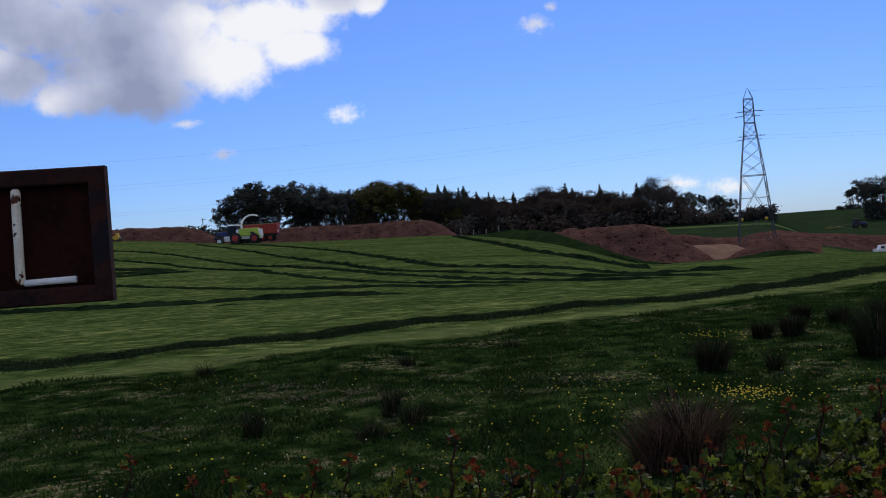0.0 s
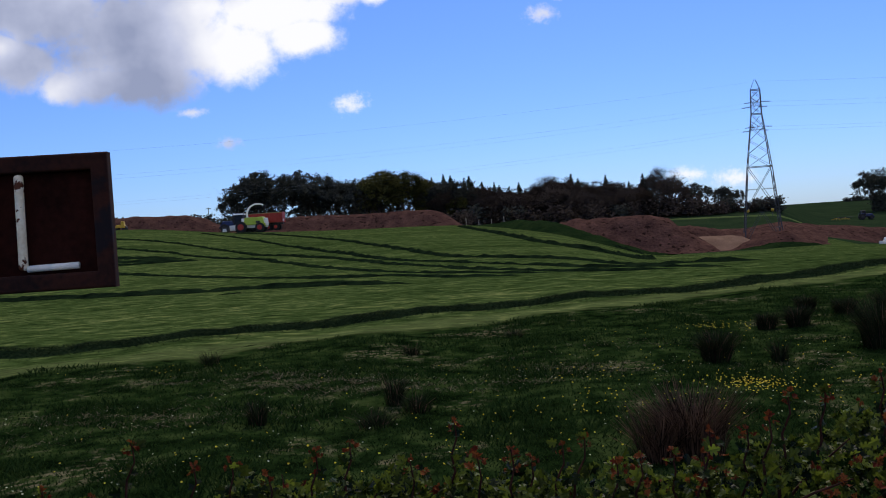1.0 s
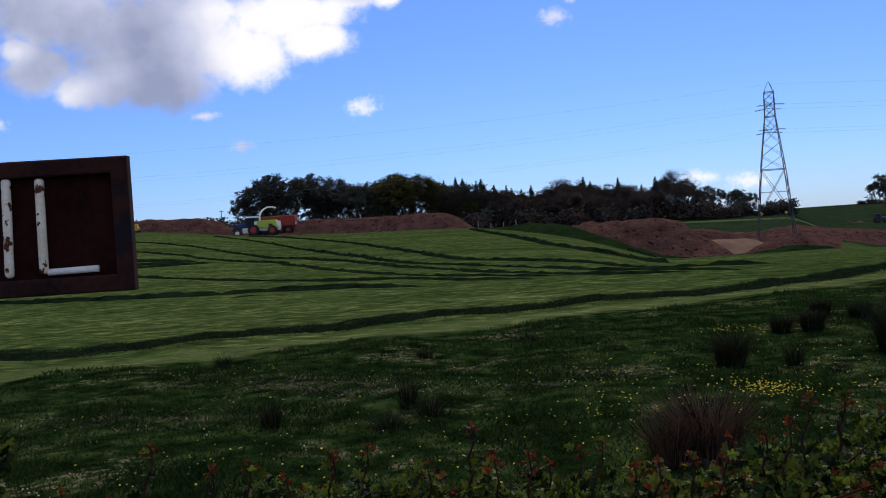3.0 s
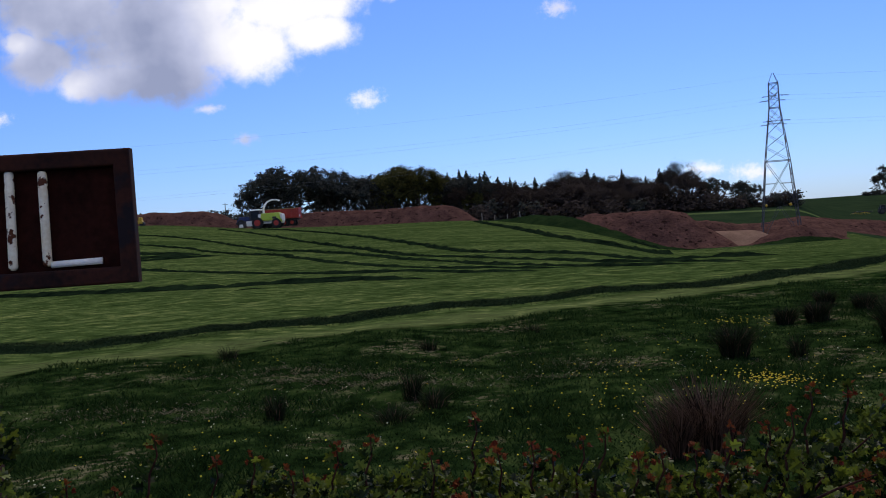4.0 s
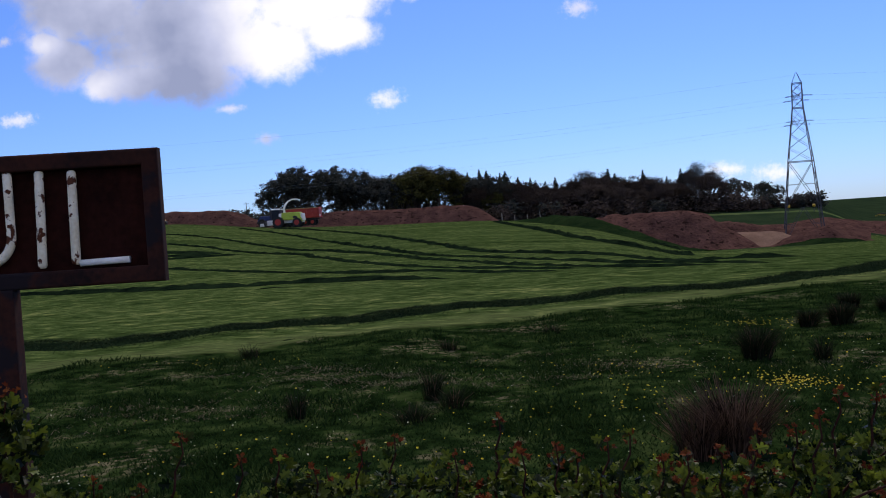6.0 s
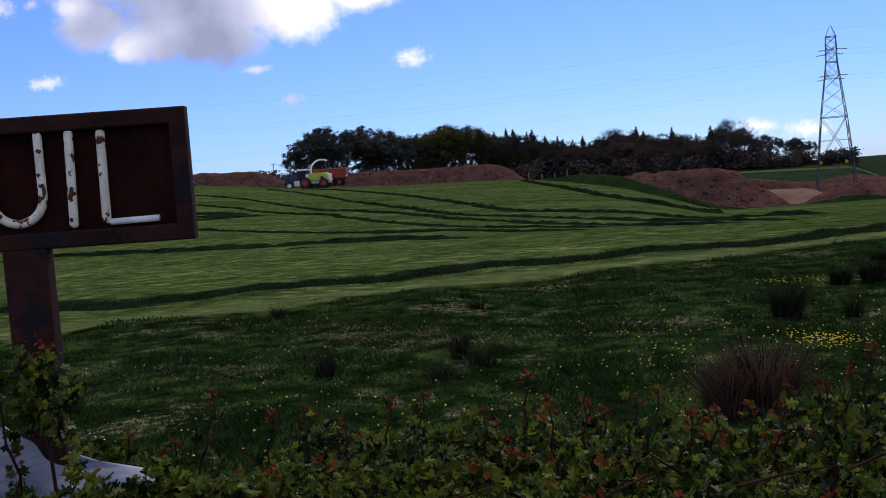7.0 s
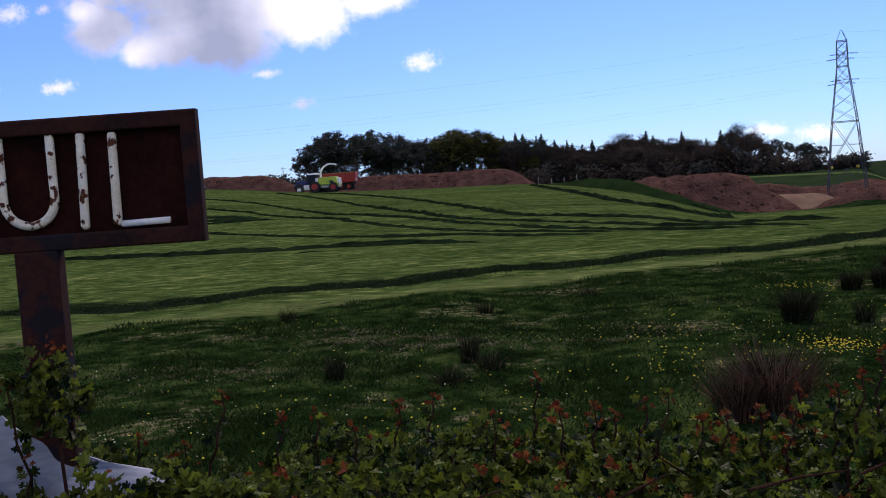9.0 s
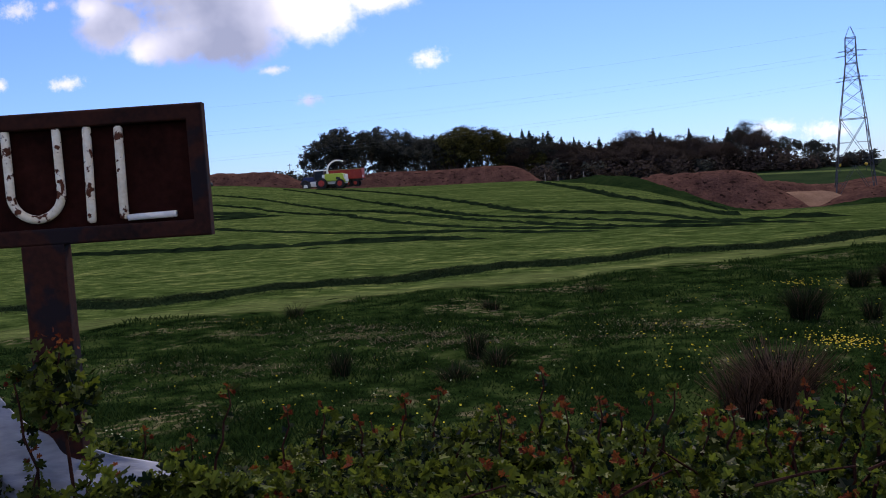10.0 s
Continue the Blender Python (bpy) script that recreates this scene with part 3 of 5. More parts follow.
def broadleaf(seed, height, spread, mat, leaves, size, label, depth=3, first=.3, fill=90, middle=.62, gaps=-.05, clump=.05):
    random.seed(seed)
    tree = thing("tree", label, "tree", "trees of the wood")
    bm, tips = bmesh.new(), []
    trunk_top = Vector((random.gauss(0, .2), random.gauss(0, .2), height * first))
    tube(bm, [(0, 0, -.8), (0, 0, height * .1), trunk_top], [height * .026, height * .021, height * .017], 7)
    for k in range(4):
        a = k * 1.6 + random.uniform(0, 1)
        limb(bm, trunk_top * random.uniform(.75, 1), (math.cos(a) * spread, math.sin(a) * spread, random.uniform(.7, 1.1)), height * .25, height * .012, depth, tips, .45)
    limb(bm, trunk_top, (0, 0, 1), height * .27, height * .013, depth, tips, .4)
    part("trunk", bm, BARK, tree)
    mid, wide, up = height * middle, height * .33, height * (.985 - middle)

    def inside(q):
        return (q.x / wide) ** 2 + (q.y / wide) ** 2 + ((q.z - mid) / up) ** 2
    places = [t[0] for t in tips if inside(t[0]) < 1.05]
    goal = len(places) + fill
    while len(places) < goal:
        p = Vector((random.gauss(0, 1), random.gauss(0, 1), random.gauss(.25, 1))).normalized() * random.uniform(.35, 1) ** .5
        q = Vector((p.x * wide * (1 + .15 * math.sin(seed + 4 * p.x)), p.y * wide, mid + p.z * up * (1 + .07 * math.sin(seed * 2 + 7 * p.x))))
        if noise.noise(q * .42 + Vector((seed * 3.1, 0, 0))) > gaps:
            places.append(q)
    verts, faces = leaf_cloud(places, height * clump, leaves, size)
    mesh_part("crown", verts, faces, mat, tree)
    tree["tall"] = max((v.z for v in verts), default=height)
    return tree


def conifer(seed, height):
    random.seed(seed)
    tree = thing("tree", "dark pointed conifer standing in the wood", "tree", "trees of the wood")
    bm = bmesh.new()
    tube(bm, [(0, 0, -.8), (0, 0, height * .5), (0, 0, height)], [height * .016, height * .01, .03], 6)
    part("trunk", bm, BARK, tree)
    verts, faces = [], []
    layers = 26
    for i in range(layers):
        z = height * (.12 + .87 * i / (layers - 1))
        reach = height * .25 * (1 - i / layers) ** .7 + .14
        for k in range(13):
            a = random.uniform(0, 2 * math.pi)
            r = reach * random.uniform(.5, 1.2)
            rise = random.uniform(-.3, .3)
            d = Vector((math.cos(a), math.sin(a), 0))
            e = Vector((-d.y, d.x, 0)) * r * .42
            tip = d * r + Vector((0, 0, z + rise - r * random.uniform(.15, .45)))
            j = len(verts)
            verts += [Vector((0, 0, z + rise + .25)), d * r * .6 + e + Vector((0, 0, z + rise - r * .25)), tip, d * r * .6 - e + Vector((0, 0, z + rise - r * .1))]
            faces.append((j, j + 1, j + 2, j + 3))
    mesh_part("crown", verts, faces, CONIFER, tree)
    tree["tall"] = height
    return tree


def bush(seed, label, mat, wide=3.2, high=4.2):
    random.seed(seed)
    ob = thing("bush", label, "bush", "undergrowth of the wood")
    bm = bmesh.new()
    centres = []
    for k in range(9):
        a = random.uniform(0, 6.3)
        r = random.uniform(.3, 1) * wide * .6
        top = Vector((math.cos(a) * r, math.sin(a) * r, high * random.uniform(.5, .92)))
        tube(bm, [(top.x * .15, top.y * .15, -.4), top * .55, top], [.09, .06, .02], 4)
        centres += [top, top * .75, top * .5, Vector((top.x, top.y, high * .2))]
    part("stem_cluster", bm, BARK, ob)
    verts, faces = leaf_cloud(centres, wide * .36, 26, .26)
    mesh_part("crown", verts, faces, mat, ob)
    ob["tall"] = high
    return ob


KINDS = {
    "airy": [broadleaf(s, 17, .7, CROWN_DARK, 20, .21, "old broadleaf tree with sparse dark spring leaves", 3, .28, 80, .60, .11, .036) for s in (1, 2, 3)],
    "full": [broadleaf(s, 16, .65, CROWN_DARK, 26, .22, "broadleaf tree in dark green leaf", 3, .25, 120, .58, -.05, .045) for s in (4, 5)],
    "olive": [broadleaf(s, 16, .65, CROWN_OLIVE, 26, .22, "broadleaf tree in fresh olive green leaf", 3, .32, 120, .64, .0, .045) for s in (6, 7)],
    "brown": [broadleaf(s, 15, .6, CROWN_BROWN, 34, .16, "brown budding tree hardly in leaf", 3, .2, 130, .54, -.2) for s in (8, 9)],
    "bare": [broadleaf(s, 15, .6, CROWN_BROWN, 8, .10, "bare round-headed tree with fine twigs", 4, .3, 60, .60) for s in (10,)],
    "spire": [conifer(s, 16) for s in (11, 12)],
}
BUSHES = [bush(21, "dense dark bush at the wood's foot", CROWN_DARK), bush(22, "dense brown bush at the wood's foot", CROWN_BROWN), bush(23, "dense olive bush at the wood's foot", CROWN_OLIVE)]
used = set()


def plant(ob, x, y, tall, wide=1.0):
    """Sets a tree or bush on the land, scaled to its height; the first planting moves the model itself."""
    s = tall / ob["tall"]
    m = Matrix.Translation((x, y, land(x, y) - .1)) @ Matrix.Rotation(random.uniform(0, 6.28), 4, "Z") @ Matrix.Diagonal((s * wide, s * wide, s, 1))
    if ob.name in used:
        c = copy_thing(ob, pose(0, 0, 0))
        c.matrix_basis = m
        return c
    used.add(ob.name)
    ob.matrix_basis = m
    return ob


# the wood's outline: x, height of its top above the datum
TOP_X = (-64, -60, -57, -54, -49.6, -45, -40.6, -36.7, -30, -24, -19, -12.6, -8.7, -3, 2.4, 8, 13, 19, 24, 28, 33, 37.5, 48, 54.4, 58.4, 61, 65, 70, 79, 84.7, 88.4)
TOP_Z = (12, 15.8, 20, 21.5, 21.8, 20.6, 21.9, 20.4, 18.1, 17.9, 19.6, 19.4, 17.5, 16.5, 16.4, 14.6, 13.2, 12.5, 12.8, 15, 14.6, 13.2, 13, 11.4, 13.8, 14.4, 12.8, 10.5, 9.1, 6.8, 4.1)


def wood():
    random.seed(77)
    x = -58.0
    plant(KINDS["airy"][2], -60.8, 250, 15.0 - land(-61, 250), 1.0)
    while x < 88:
        top = spline(x, TOP_X, TOP_Z)
        if x < -34:
            kind = random.choice(("airy", "airy", "airy", "full"))
        elif x < -22:
            kind = random.choice(("airy", "airy", "full"))
        elif x < -4:
            kind = random.choice(("olive", "full", "airy", "olive"))
        elif x < 12:
            kind = random.choice(("brown", "brown", "full"))
        elif x < 58:
            kind = random.choice(("brown", "brown", "brown", "full"))
        elif x < 66:
            kind = "bare"
        else:
            kind = random.choice(("airy", "full", "full"))
        y = 252 + random.uniform(-4, 4)
        tall = top - land(x, y) - random.uniform(0, .8)
        plant(random.choice(KINDS[kind]), x, y, tall, 1.15 if kind != "spire" else 1.0)
        if (x < -30 or x > 62) and random.random() < .5:
            plant(random.choice(KINDS["airy"]), x + random.uniform(-2, 2), y + random.uniform(5, 10), tall * random.uniform(.62, .85), 1.1)
        if -30 < x < 60:
            y2 = y + random.uniform(9, 16)
            plant(random.choice(KINDS["spire" if x > -4 and random.random() < .5 else "full"]), x * 1.04 + random.uniform(-2, 2), y2, (top - 1.7) * 1.05 + 1.7 - land(x, y2) + random.uniform(-2.2, -.3), .9)
            if x > -3:
                plant(random.choice(KINDS["brown" if x > 14 or random.random() < .7 else "olive"]), x + random.uniform(-2, 2), 244 + random.uniform(-2, 2), (top - land(x, 244)) * random.uniform(.62, .85), 1.25)
        x += random.uniform(3.2, 4.6) if x < 62 else random.uniform(4.0, 5.2)
    for x in (-4, -.6, 1.6, 5.4, 6.8, 10.6, 14.2, 15.6, 18.4, 21.4, 36, 38.4, 46.5, 57):
        plant(random.choice(KINDS["spire"]), x, 257 + random.uniform(-2, 4), spline(x, TOP_X, TOP_Z) - land(x, 257) + random.uniform(.1, 1.2), random.uniform(.8, 1.2))
    plant(KINDS["bare"][0], 28, 252, 15.4 - land(28, 252), 1.0)
    plant(KINDS["bare"][0], 61.5, 250, 15.6 - land(61, 250), 1.25)
    x = -60.0
    while x < 90:
        b = random.choice(BUSHES[:2] if x > -30 else BUSHES[:1])
        plant(b, x, 240 + random.uniform(-4, 3), random.uniform(4.5, 6) if x < -46 else random.uniform(2.4, 3.4) if x < 2 else random.uniform(4.0, 6.0) if x < 66 else random.uniform(2.8, 4.0), 1.3)
        x += random.uniform(2.0, 3.0)
    x = 6.0
    while x < 62:
        plant(BUSHES[int(x) % 2], x, 263, random.uniform(5.0, 7.0) if x < 60 else 4.5, 1.5)
        x += random.uniform(3.0, 4.2)
    # hedge and trees on the far skyline
    for k in range(22):
        x = 186 + k * 2.6 + random.uniform(-1, 1)
        plant(BUSHES[0], x, 418, random.uniform(1.2, 2.6) + k * .05, 1.6)["group"] = "far skyline hedge"
    for x, tall in ((160, 12.5), (166, 13.5), (173, 13), (180, 12)):
        plant(KINDS["full"][x % 2], x, 335, tall + 1.0 - land(x, 335), 1.15)
        plant(BUSHES[0], x + 2, 333, 5, 1.3)
    for x in range(-150, -60, 4):
        plant(BUSHES[0], x + random.uniform(-1, 1), 300, 6.2 + random.uniform(0, 2.2), 1.2)["group"] = "far skyline hedge"
    # models not yet used go into the thick of the wood
    for spare in [o for kind in KINDS.values() for o in kind] + BUSHES:
        if spare.name not in used:
            plant(spare, random.uniform(-30, 50), 262, 11, 1.0)


wood()


# ---- pylon and power lines ----
def pylon():
    t = thing("pylon", "tall galvanised steel lattice pylon on four splayed legs", "pylon", at=(50.75, 144, land(50.75, 144)), turn=-15.5)
    H = 27.0

    def half(z):
        return spline(z, (0, 12.8, 21.3, 25.2, 27.0), (3.05, 1.82, .80, .72, .04))

    def corner(i, z):
        h = half(z)
        return Vector((h * (1 if i in (1, 2) else -1), h * (1 if i > 1 else -1), z))

    levels = (-.6, 12.8, 21.3, 25.2, 26.9)
    for i in range(4):
        bm = bmesh.new()
        tube(bm, [corner(i, max(z, 0)) - Vector((0, 0, .6 if z < 0 else 0)) for z in levels], [.09, .08, .07, .05, .04], 4)
        part("leg", bm, GALV, t)
    bays = [5.6, 12.8, 15.0, 17.1, 19.2, 21.3, 22.6, 23.9, 25.2]
    for a in range(4):
        b = (a + 1) % 4
        bm = bmesh.new()
        for c, o in ((a, b), (b, a)):
            tube(bm, [corner(c, 0), (corner(a, 5.6) + corner(b, 5.6)) / 2], .05, 4)
            tube(bm, [corner(c, 9.2), corner(c, 5.6).lerp(corner(o, 12.8), .5)], .035, 4)
            tube(bm, [corner(c, 3.0), corner(c, 0).lerp((corner(a, 5.6) + corner(b, 5.6)) / 2, .5)], .035, 4)
        for z0, z1 in zip(bays, bays[1:]):
            r = .036 if z0 > 12 else .05
            tube(bm, [corner(a, z0), corner(b, z1)], r, 4)
            tube(bm, [corner(b, z0), corner(a, z1)], r, 4)
            if z1 in (12.8, 21.3, 25.2):
                tube(bm, [corner(a, z1), corner(b, z1)], .07, 4)
        part("bracing", bm, GALV, t)
    for z, reach in ((22.9, 3.4), (19.0, 3.4)):
        for s in (-1, 1):
            bm = bmesh.new()
            tip = Vector((0, s * reach, z))
            for c in ((2, 3) if s > 0 else (0, 1)):
                tube(bm, [corner(c, z), tip], .045, 4)
                tube(bm, [corner(c, z + 1.1), tip], .04, 4)
            arm = part("crossarm", bm, GALV, t)
            for way_x in (-1, 1):
                bm = bmesh.new()
                tube(bm, [tip + Vector((way_x * .5, 0, 0)), tip + Vector((way_x * 2.0, 0, -.15))], .03, 4)
                for k in range(7):
                    disc_at = tip + Vector((way_x * (.7 + k * .2), 0, -.03 - k * .015))
                    bmesh.ops.create_cone(bm, cap_ends=True, segments=8, radius1=.11, radius2=.05, depth=.12, matrix=Matrix.Translation(disc_at) @ Matrix.Rotation(radians(90), 4, "Y"))
                part("insulator", bm, GLASSY, arm)
    return t


def power_line(a, b, sag, radius, label):
    pts = []
    for k in range(49):
        t = k / 48
        pts.append(Vector(a).lerp(Vector(b), t) - Vector((0, 0, 4 * sag * t * (1 - t))))
    bm = bmesh.new()
    tube(bm, pts, radius, 4)
    ob = part("power_line", bm, CABLE, None)
    tagged(ob, label, "power line", "wires strung from the pylon")


pylon()
BASE_Z = land(50.75, 144)
ca, sa = math.cos(radians(-19.4)), math.sin(radians(-19.4))
for z, dy in ((22.9, -3.4), (22.9, 3.4), (19.0, -3.4), (19.0, 3.4), (26.7, 0)):
    x0 = 2.0 if dy else .1
    power_line((50.75 - x0 * ca - dy * sa, 144 - x0 * sa + dy * ca, BASE_Z + z - .15), (-230, 100 + dy, z - 1), 8, .007, "thin grey power line sagging away from the pylon")
    power_line((50.75 + x0 * ca - dy * sa, 144 + x0 * sa + dy * ca, BASE_Z + z - .15), (330, 170 + dy, z + 4), 4, .008, "thin grey power line leading on from the pylon")


# ---- machines ----
def wheel(parent, x, y, radius, width, rim_mat, ground=0.0):
    s = 1 if y > 0 else -1
    bm = disc(bmesh.new(), radius, width, (x, y, radius + ground), 24, .07)
    for k in range(20):
        a = 2 * math.pi * k / 20
        block(bm, (.09, width * .95, .10), (x + math.cos(a) * radius, y, radius + ground + math.sin(a) * radius), bevel=0, rot=-math.degrees(a))
    w = part("wheel", bm, RUBBER, parent, "black lugged tyre")
    bm = disc(bmesh.new(), radius * .58, .12, (x, y + s * (width / 2 - .02), radius + ground), 18, .03)
    disc(bm, radius * .2, .16, (x, y + s * (width / 2), radius + ground), 10, .02)
    part("rim", bm, rim_mat, w, "bright painted wheel rim")


def pillar_cab(parent, at, size, roof_mat, slope=.12):
    x, y, z = at
    l, w, h = size
    cab = part("cab", block(bmesh.new(), (l - .06, w - .04, h), (x, y, z + h / 2), (.86, .92), bevel=.03), WINDOW, parent, "dark tinted cab glazing")
    for sx in (-1, 1):
        for sy in (-1, 1):
            bm = tube(bmesh.new(), [(x + sx * l / 2, y + sy * w / 2, z), (x + sx * (l / 2 - slope), y + sy * (w / 2 - .06), z + h)], .06, 4)
            part("pillar", bm, STEEL_DARK, cab)
    bm = block(bmesh.new(), (l + .1, w + .1, .22), (x, y, z + h + .11), (.9, .9), bevel=.07)
    part("roof", bm, roof_mat, cab)


def harvester(at):
    t = thing("forage_harvester", "lime green and white forage harvester with red wheel rims", "harvester", at=at, turn=-2)
    part("body", block(block(bmesh.new(), (3.7, 2.5, 1.35), (1.2, 0, 1.95), (.88, .92), (-.12, 0), .14), (1.6, 2.3, .6), (2.4, 0, 1.2), bevel=.1), LIME, t, "lime green engine cover")
    part("chassis", block(block(bmesh.new(), (5.4, 1.5, .55), (.5, 0, 1.05), bevel=.06), (.7, 2.4, 1.5), (-.75, 0, 1.75), (.8, .95), bevel=.08), CREAM, t, "white chassis panels")
    for sy in (-1.26, 1.26):
        part("side_grille", block(bmesh.new(), (.8, .04, .4), (1.9, sy, 1.75), (.9, 1), bevel=.015), STEEL_DARK, t)
    part("rear_panel", block(bmesh.new(), (.5, 2.2, 1.3), (3.05, 0, 1.75), (.7, .9), bevel=.1), CREAM, t, "white rear hood")
    pillar_cab(t, (-1.6, 0, 1.55), (1.7, 1.9, 1.65), CREAM)
    part("feed_housing", block(bmesh.new(), (1.5, 1.3, .9), (-2.9, 0, .95), (1, .8), (.25, 0), .08), CREAM, t)
    head = part("header", block(block(bmesh.new(), (.9, 3.2, .5), (-3.9, 0, .6), (.7, 1), bevel=.08), (.3, 3.2, .75), (-3.5, 0, .75), bevel=.05), STEEL_DARK, t, "low dark pick-up header")
    part("reel", disc(bmesh.new(), .32, 3.0, (-4.3, 0, .42), 12, .03), STEEL_DARK, head)
    part("side_shield", block(block(bmesh.new(), (.8, .12, .55), (-4.0, -1.65, .62), (.7, 1), bevel=.05), (.8, .12, .55), (-4.0, 1.65, .62), (.7, 1), bevel=.05), CREAM, head)
    bm = bmesh.new()
    pts = [(-.25, 0, 2.5), (-.3, 0, 3.3), (-.1, .1, 4.0), (.4, .3, 4.6), (1.1, .6, 4.95), (1.9, .9, 4.95), (2.5, 1.1, 4.75)]
    tube(bm, pts, [.22, .19, .17, .16, .15, .14, .13], 8)
    sp = part("spout", bm, CREAM, t, "curved white discharge spout")
    part("deflector", block(bmesh.new(), (.45, .34, .3), (2.65, 1.15, 4.6), (.7, 1), bevel=.04, rot=25), STEEL_DARK, sp)
    for y in (-1.2, 1.2):
        wheel(t, -1.15, y, .98, .7, RED)
        wheel(t, 2.2, y, .80, .55, RED)
    bm = bmesh.new()
    tube(bm, [(-.62, -1.0, 3.0), (-.62, -1.0, 3.5)], .04, 5)
    part("beacon_post", bm, STEEL_DARK, t)
    return t


def tractor(at, turn, label, paint, rims, roof):
    t = thing("tractor", label, "tractor", at=at, turn=turn)
    part("bonnet", block(block(bmesh.new(), (2.3, .95, .85), (-1.6, 0, 1.45), (.95, .85), (.08, 0), .12), (.5, .8, .5), (-2.75, 0, 1.1), (.8, .9), bevel=.08), paint, t)
    part("chassis", block(block(bmesh.new(), (4.2, .6, .5), (-.4, 0, .95), bevel=.05), (.5, .8, .4), (-2.95, 0, .75), bevel=.06), STEEL_DARK, t)
    pillar_cab(t, (.35, 0, 1.45), (1.5, 1.6, 1.35), roof)
    for y in (-.95, .95):
        part("mudguard", block(bmesh.new(), (1.5, .5, .14), (.75, y, 1.95), (.75, 1), bevel=.05), paint, t)
        wheel(t, .75, y, .92, .5, rims)
        wheel(t, -2.05, y, .66, .42, rims)
    bm = bmesh.new()
    tube(bm, [(-.55, -.55, 1.7), (-.55, -.55, 2.9)], .06, 6)
    part("exhaust", bm, STEEL_DARK, t)
    return t


def trailer(at, turn):
    t = thing("silage_trailer", "high-sided red silage trailer filling with chopped grass", "trailer", at=at, turn=turn)
    bm = bmesh.new()
    for y in (-1.2, 1.2):
        block(bm, (6.4, .10, 1.7), (0, y, 2.25), bevel=.03)
        for k in range(7):
            block(bm, (.10, .10, 1.7), (-3.0 + k, y * 1.07, 2.25), bevel=.02)
    block(bm, (.10, 2.4, 1.5), (-3.2, 0, 2.15), bevel=.03)
    block(bm, (6.4, 2.4, .12), (0, 0, 1.42), bevel=.03)
    part("box", bm, RED, t)
    gate = part("tailgate", block(block(bmesh.new(), (.12, 2.45, 1.9), (3.25, 0, 2.3), bevel=.04), (.2, .2, .3), (3.35, .9, 1.5), bevel=.03), RED, t)
    part("lamp_panel", block(bmesh.new(), (.06, .8, .35), (3.36, -.6, 1.75), bevel=.02), CREAM, gate, "pale lamp board")
    part("top_rail", block(block(bmesh.new(), (6.5, .16, .14), (0, -1.2, 3.14), bevel=.03), (6.5, .16, .14), (0, 1.2, 3.14), bevel=.03), SILAGE, t, "tan-coloured upper rail")
    bm = bmesh.new()
    bmesh.ops.create_grid(bm, x_segments=16, y_segments=8, size=1)
    for v in bm.verts:
        v.co = Vector((v.co.x * 3.1, v.co.y * 1.12, 2.7 + .35 * (1 - v.co.y ** 2) * (1 - v.co.x ** 2) + .1 * noise.noise(v.co * 4)))
    part("load", bm, SILAGE, t, "chopped grass load")
    part("drawbar", block(block(bmesh.new(), (2.6, .25, .25), (-4.3, 0, .95), bevel=.04), (5.6, .9, .3), (.4, 0, 1.15), bevel=.04), STEEL_DARK, t)
    for y in (-1.05, 1.05):
        for x in (.6, 2.0):
            wheel(t, x, y, .58, .45, RED)


HX, HY = -35.2, 157.5
harvester((HX, HY, turf(HX, HY) + .02))
trailer((HX + 2.0, HY + 5, turf(HX + 2.0, HY + 5) + .35), -2)
tractor((HX - 3.4, HY + 5, turf(HX - 3.4, HY + 5) + .35), -2, "dark blue tractor pulling a red silage trailer", NAVY, STEEL_DARK, NAVY)
tractor((139.5, 299, turf(139.5, 299)), 170, "dark blue tractor working in the far field", NAVY, STEEL_DARK, STEEL_DARK)


def grass_rake(at):
    t = thing("hay_rake", "wide grass rake drawn behind the far tractor", "farm implement", at=at)
    part("beam", block(block(bmesh.new(), (6.5, .2, .2), (0, 0, .9), bevel=.03), (.2, 4, .16), (-1, 0, 1.0), bevel=.03), STEEL_DARK, t)
    for x in (-2.4, .6):
        bm = bmesh.new()
        disc(bm, .18, .3, (x, 0, .7), 10, .02)
        for k in range(10):
            a = 2 * math.pi * k / 10
            tube(bm, [(x, 0, .7), (x + 1.4 * math.cos(a), 1.4 * math.sin(a), .45), (x + 1.5 * math.cos(a), 1.5 * math.sin(a), .05)], .04, 4)
        part("rotor", bm, YELLOW, t)


grass_rake((132.5, 299, turf(132.5, 299)))


def pickup(at):
    t = thing("van", "small white van with dark windows parked on the grass", "van", at=at, turn=4)
    part("body", block(block(bmesh.new(), (4.3, 1.8, .85), (0, 0, .8), (.98, .94), bevel=.1), (3.3, 1.7, .8), (.4, 0, 1.6), (.86, .86), (.05, 0), .1), CREAM, t)
    for x in (-.75, .35, 1.35):
        part("window", block(block(bmesh.new(), (.8, .03, .5), (x, -.83, 1.55), (.9, 1), bevel=.01), (.8, .03, .5), (x, .83, 1.55), (.9, 1), bevel=.01), WINDOW, t, "dark side window")
    for x in (-1.35, 1.35):
        for y in (-.8, .8):
            wheel(t, x, y, .34, .22, STEEL_DARK)


pickup((95.9, 194, turf(95.9, 194)))


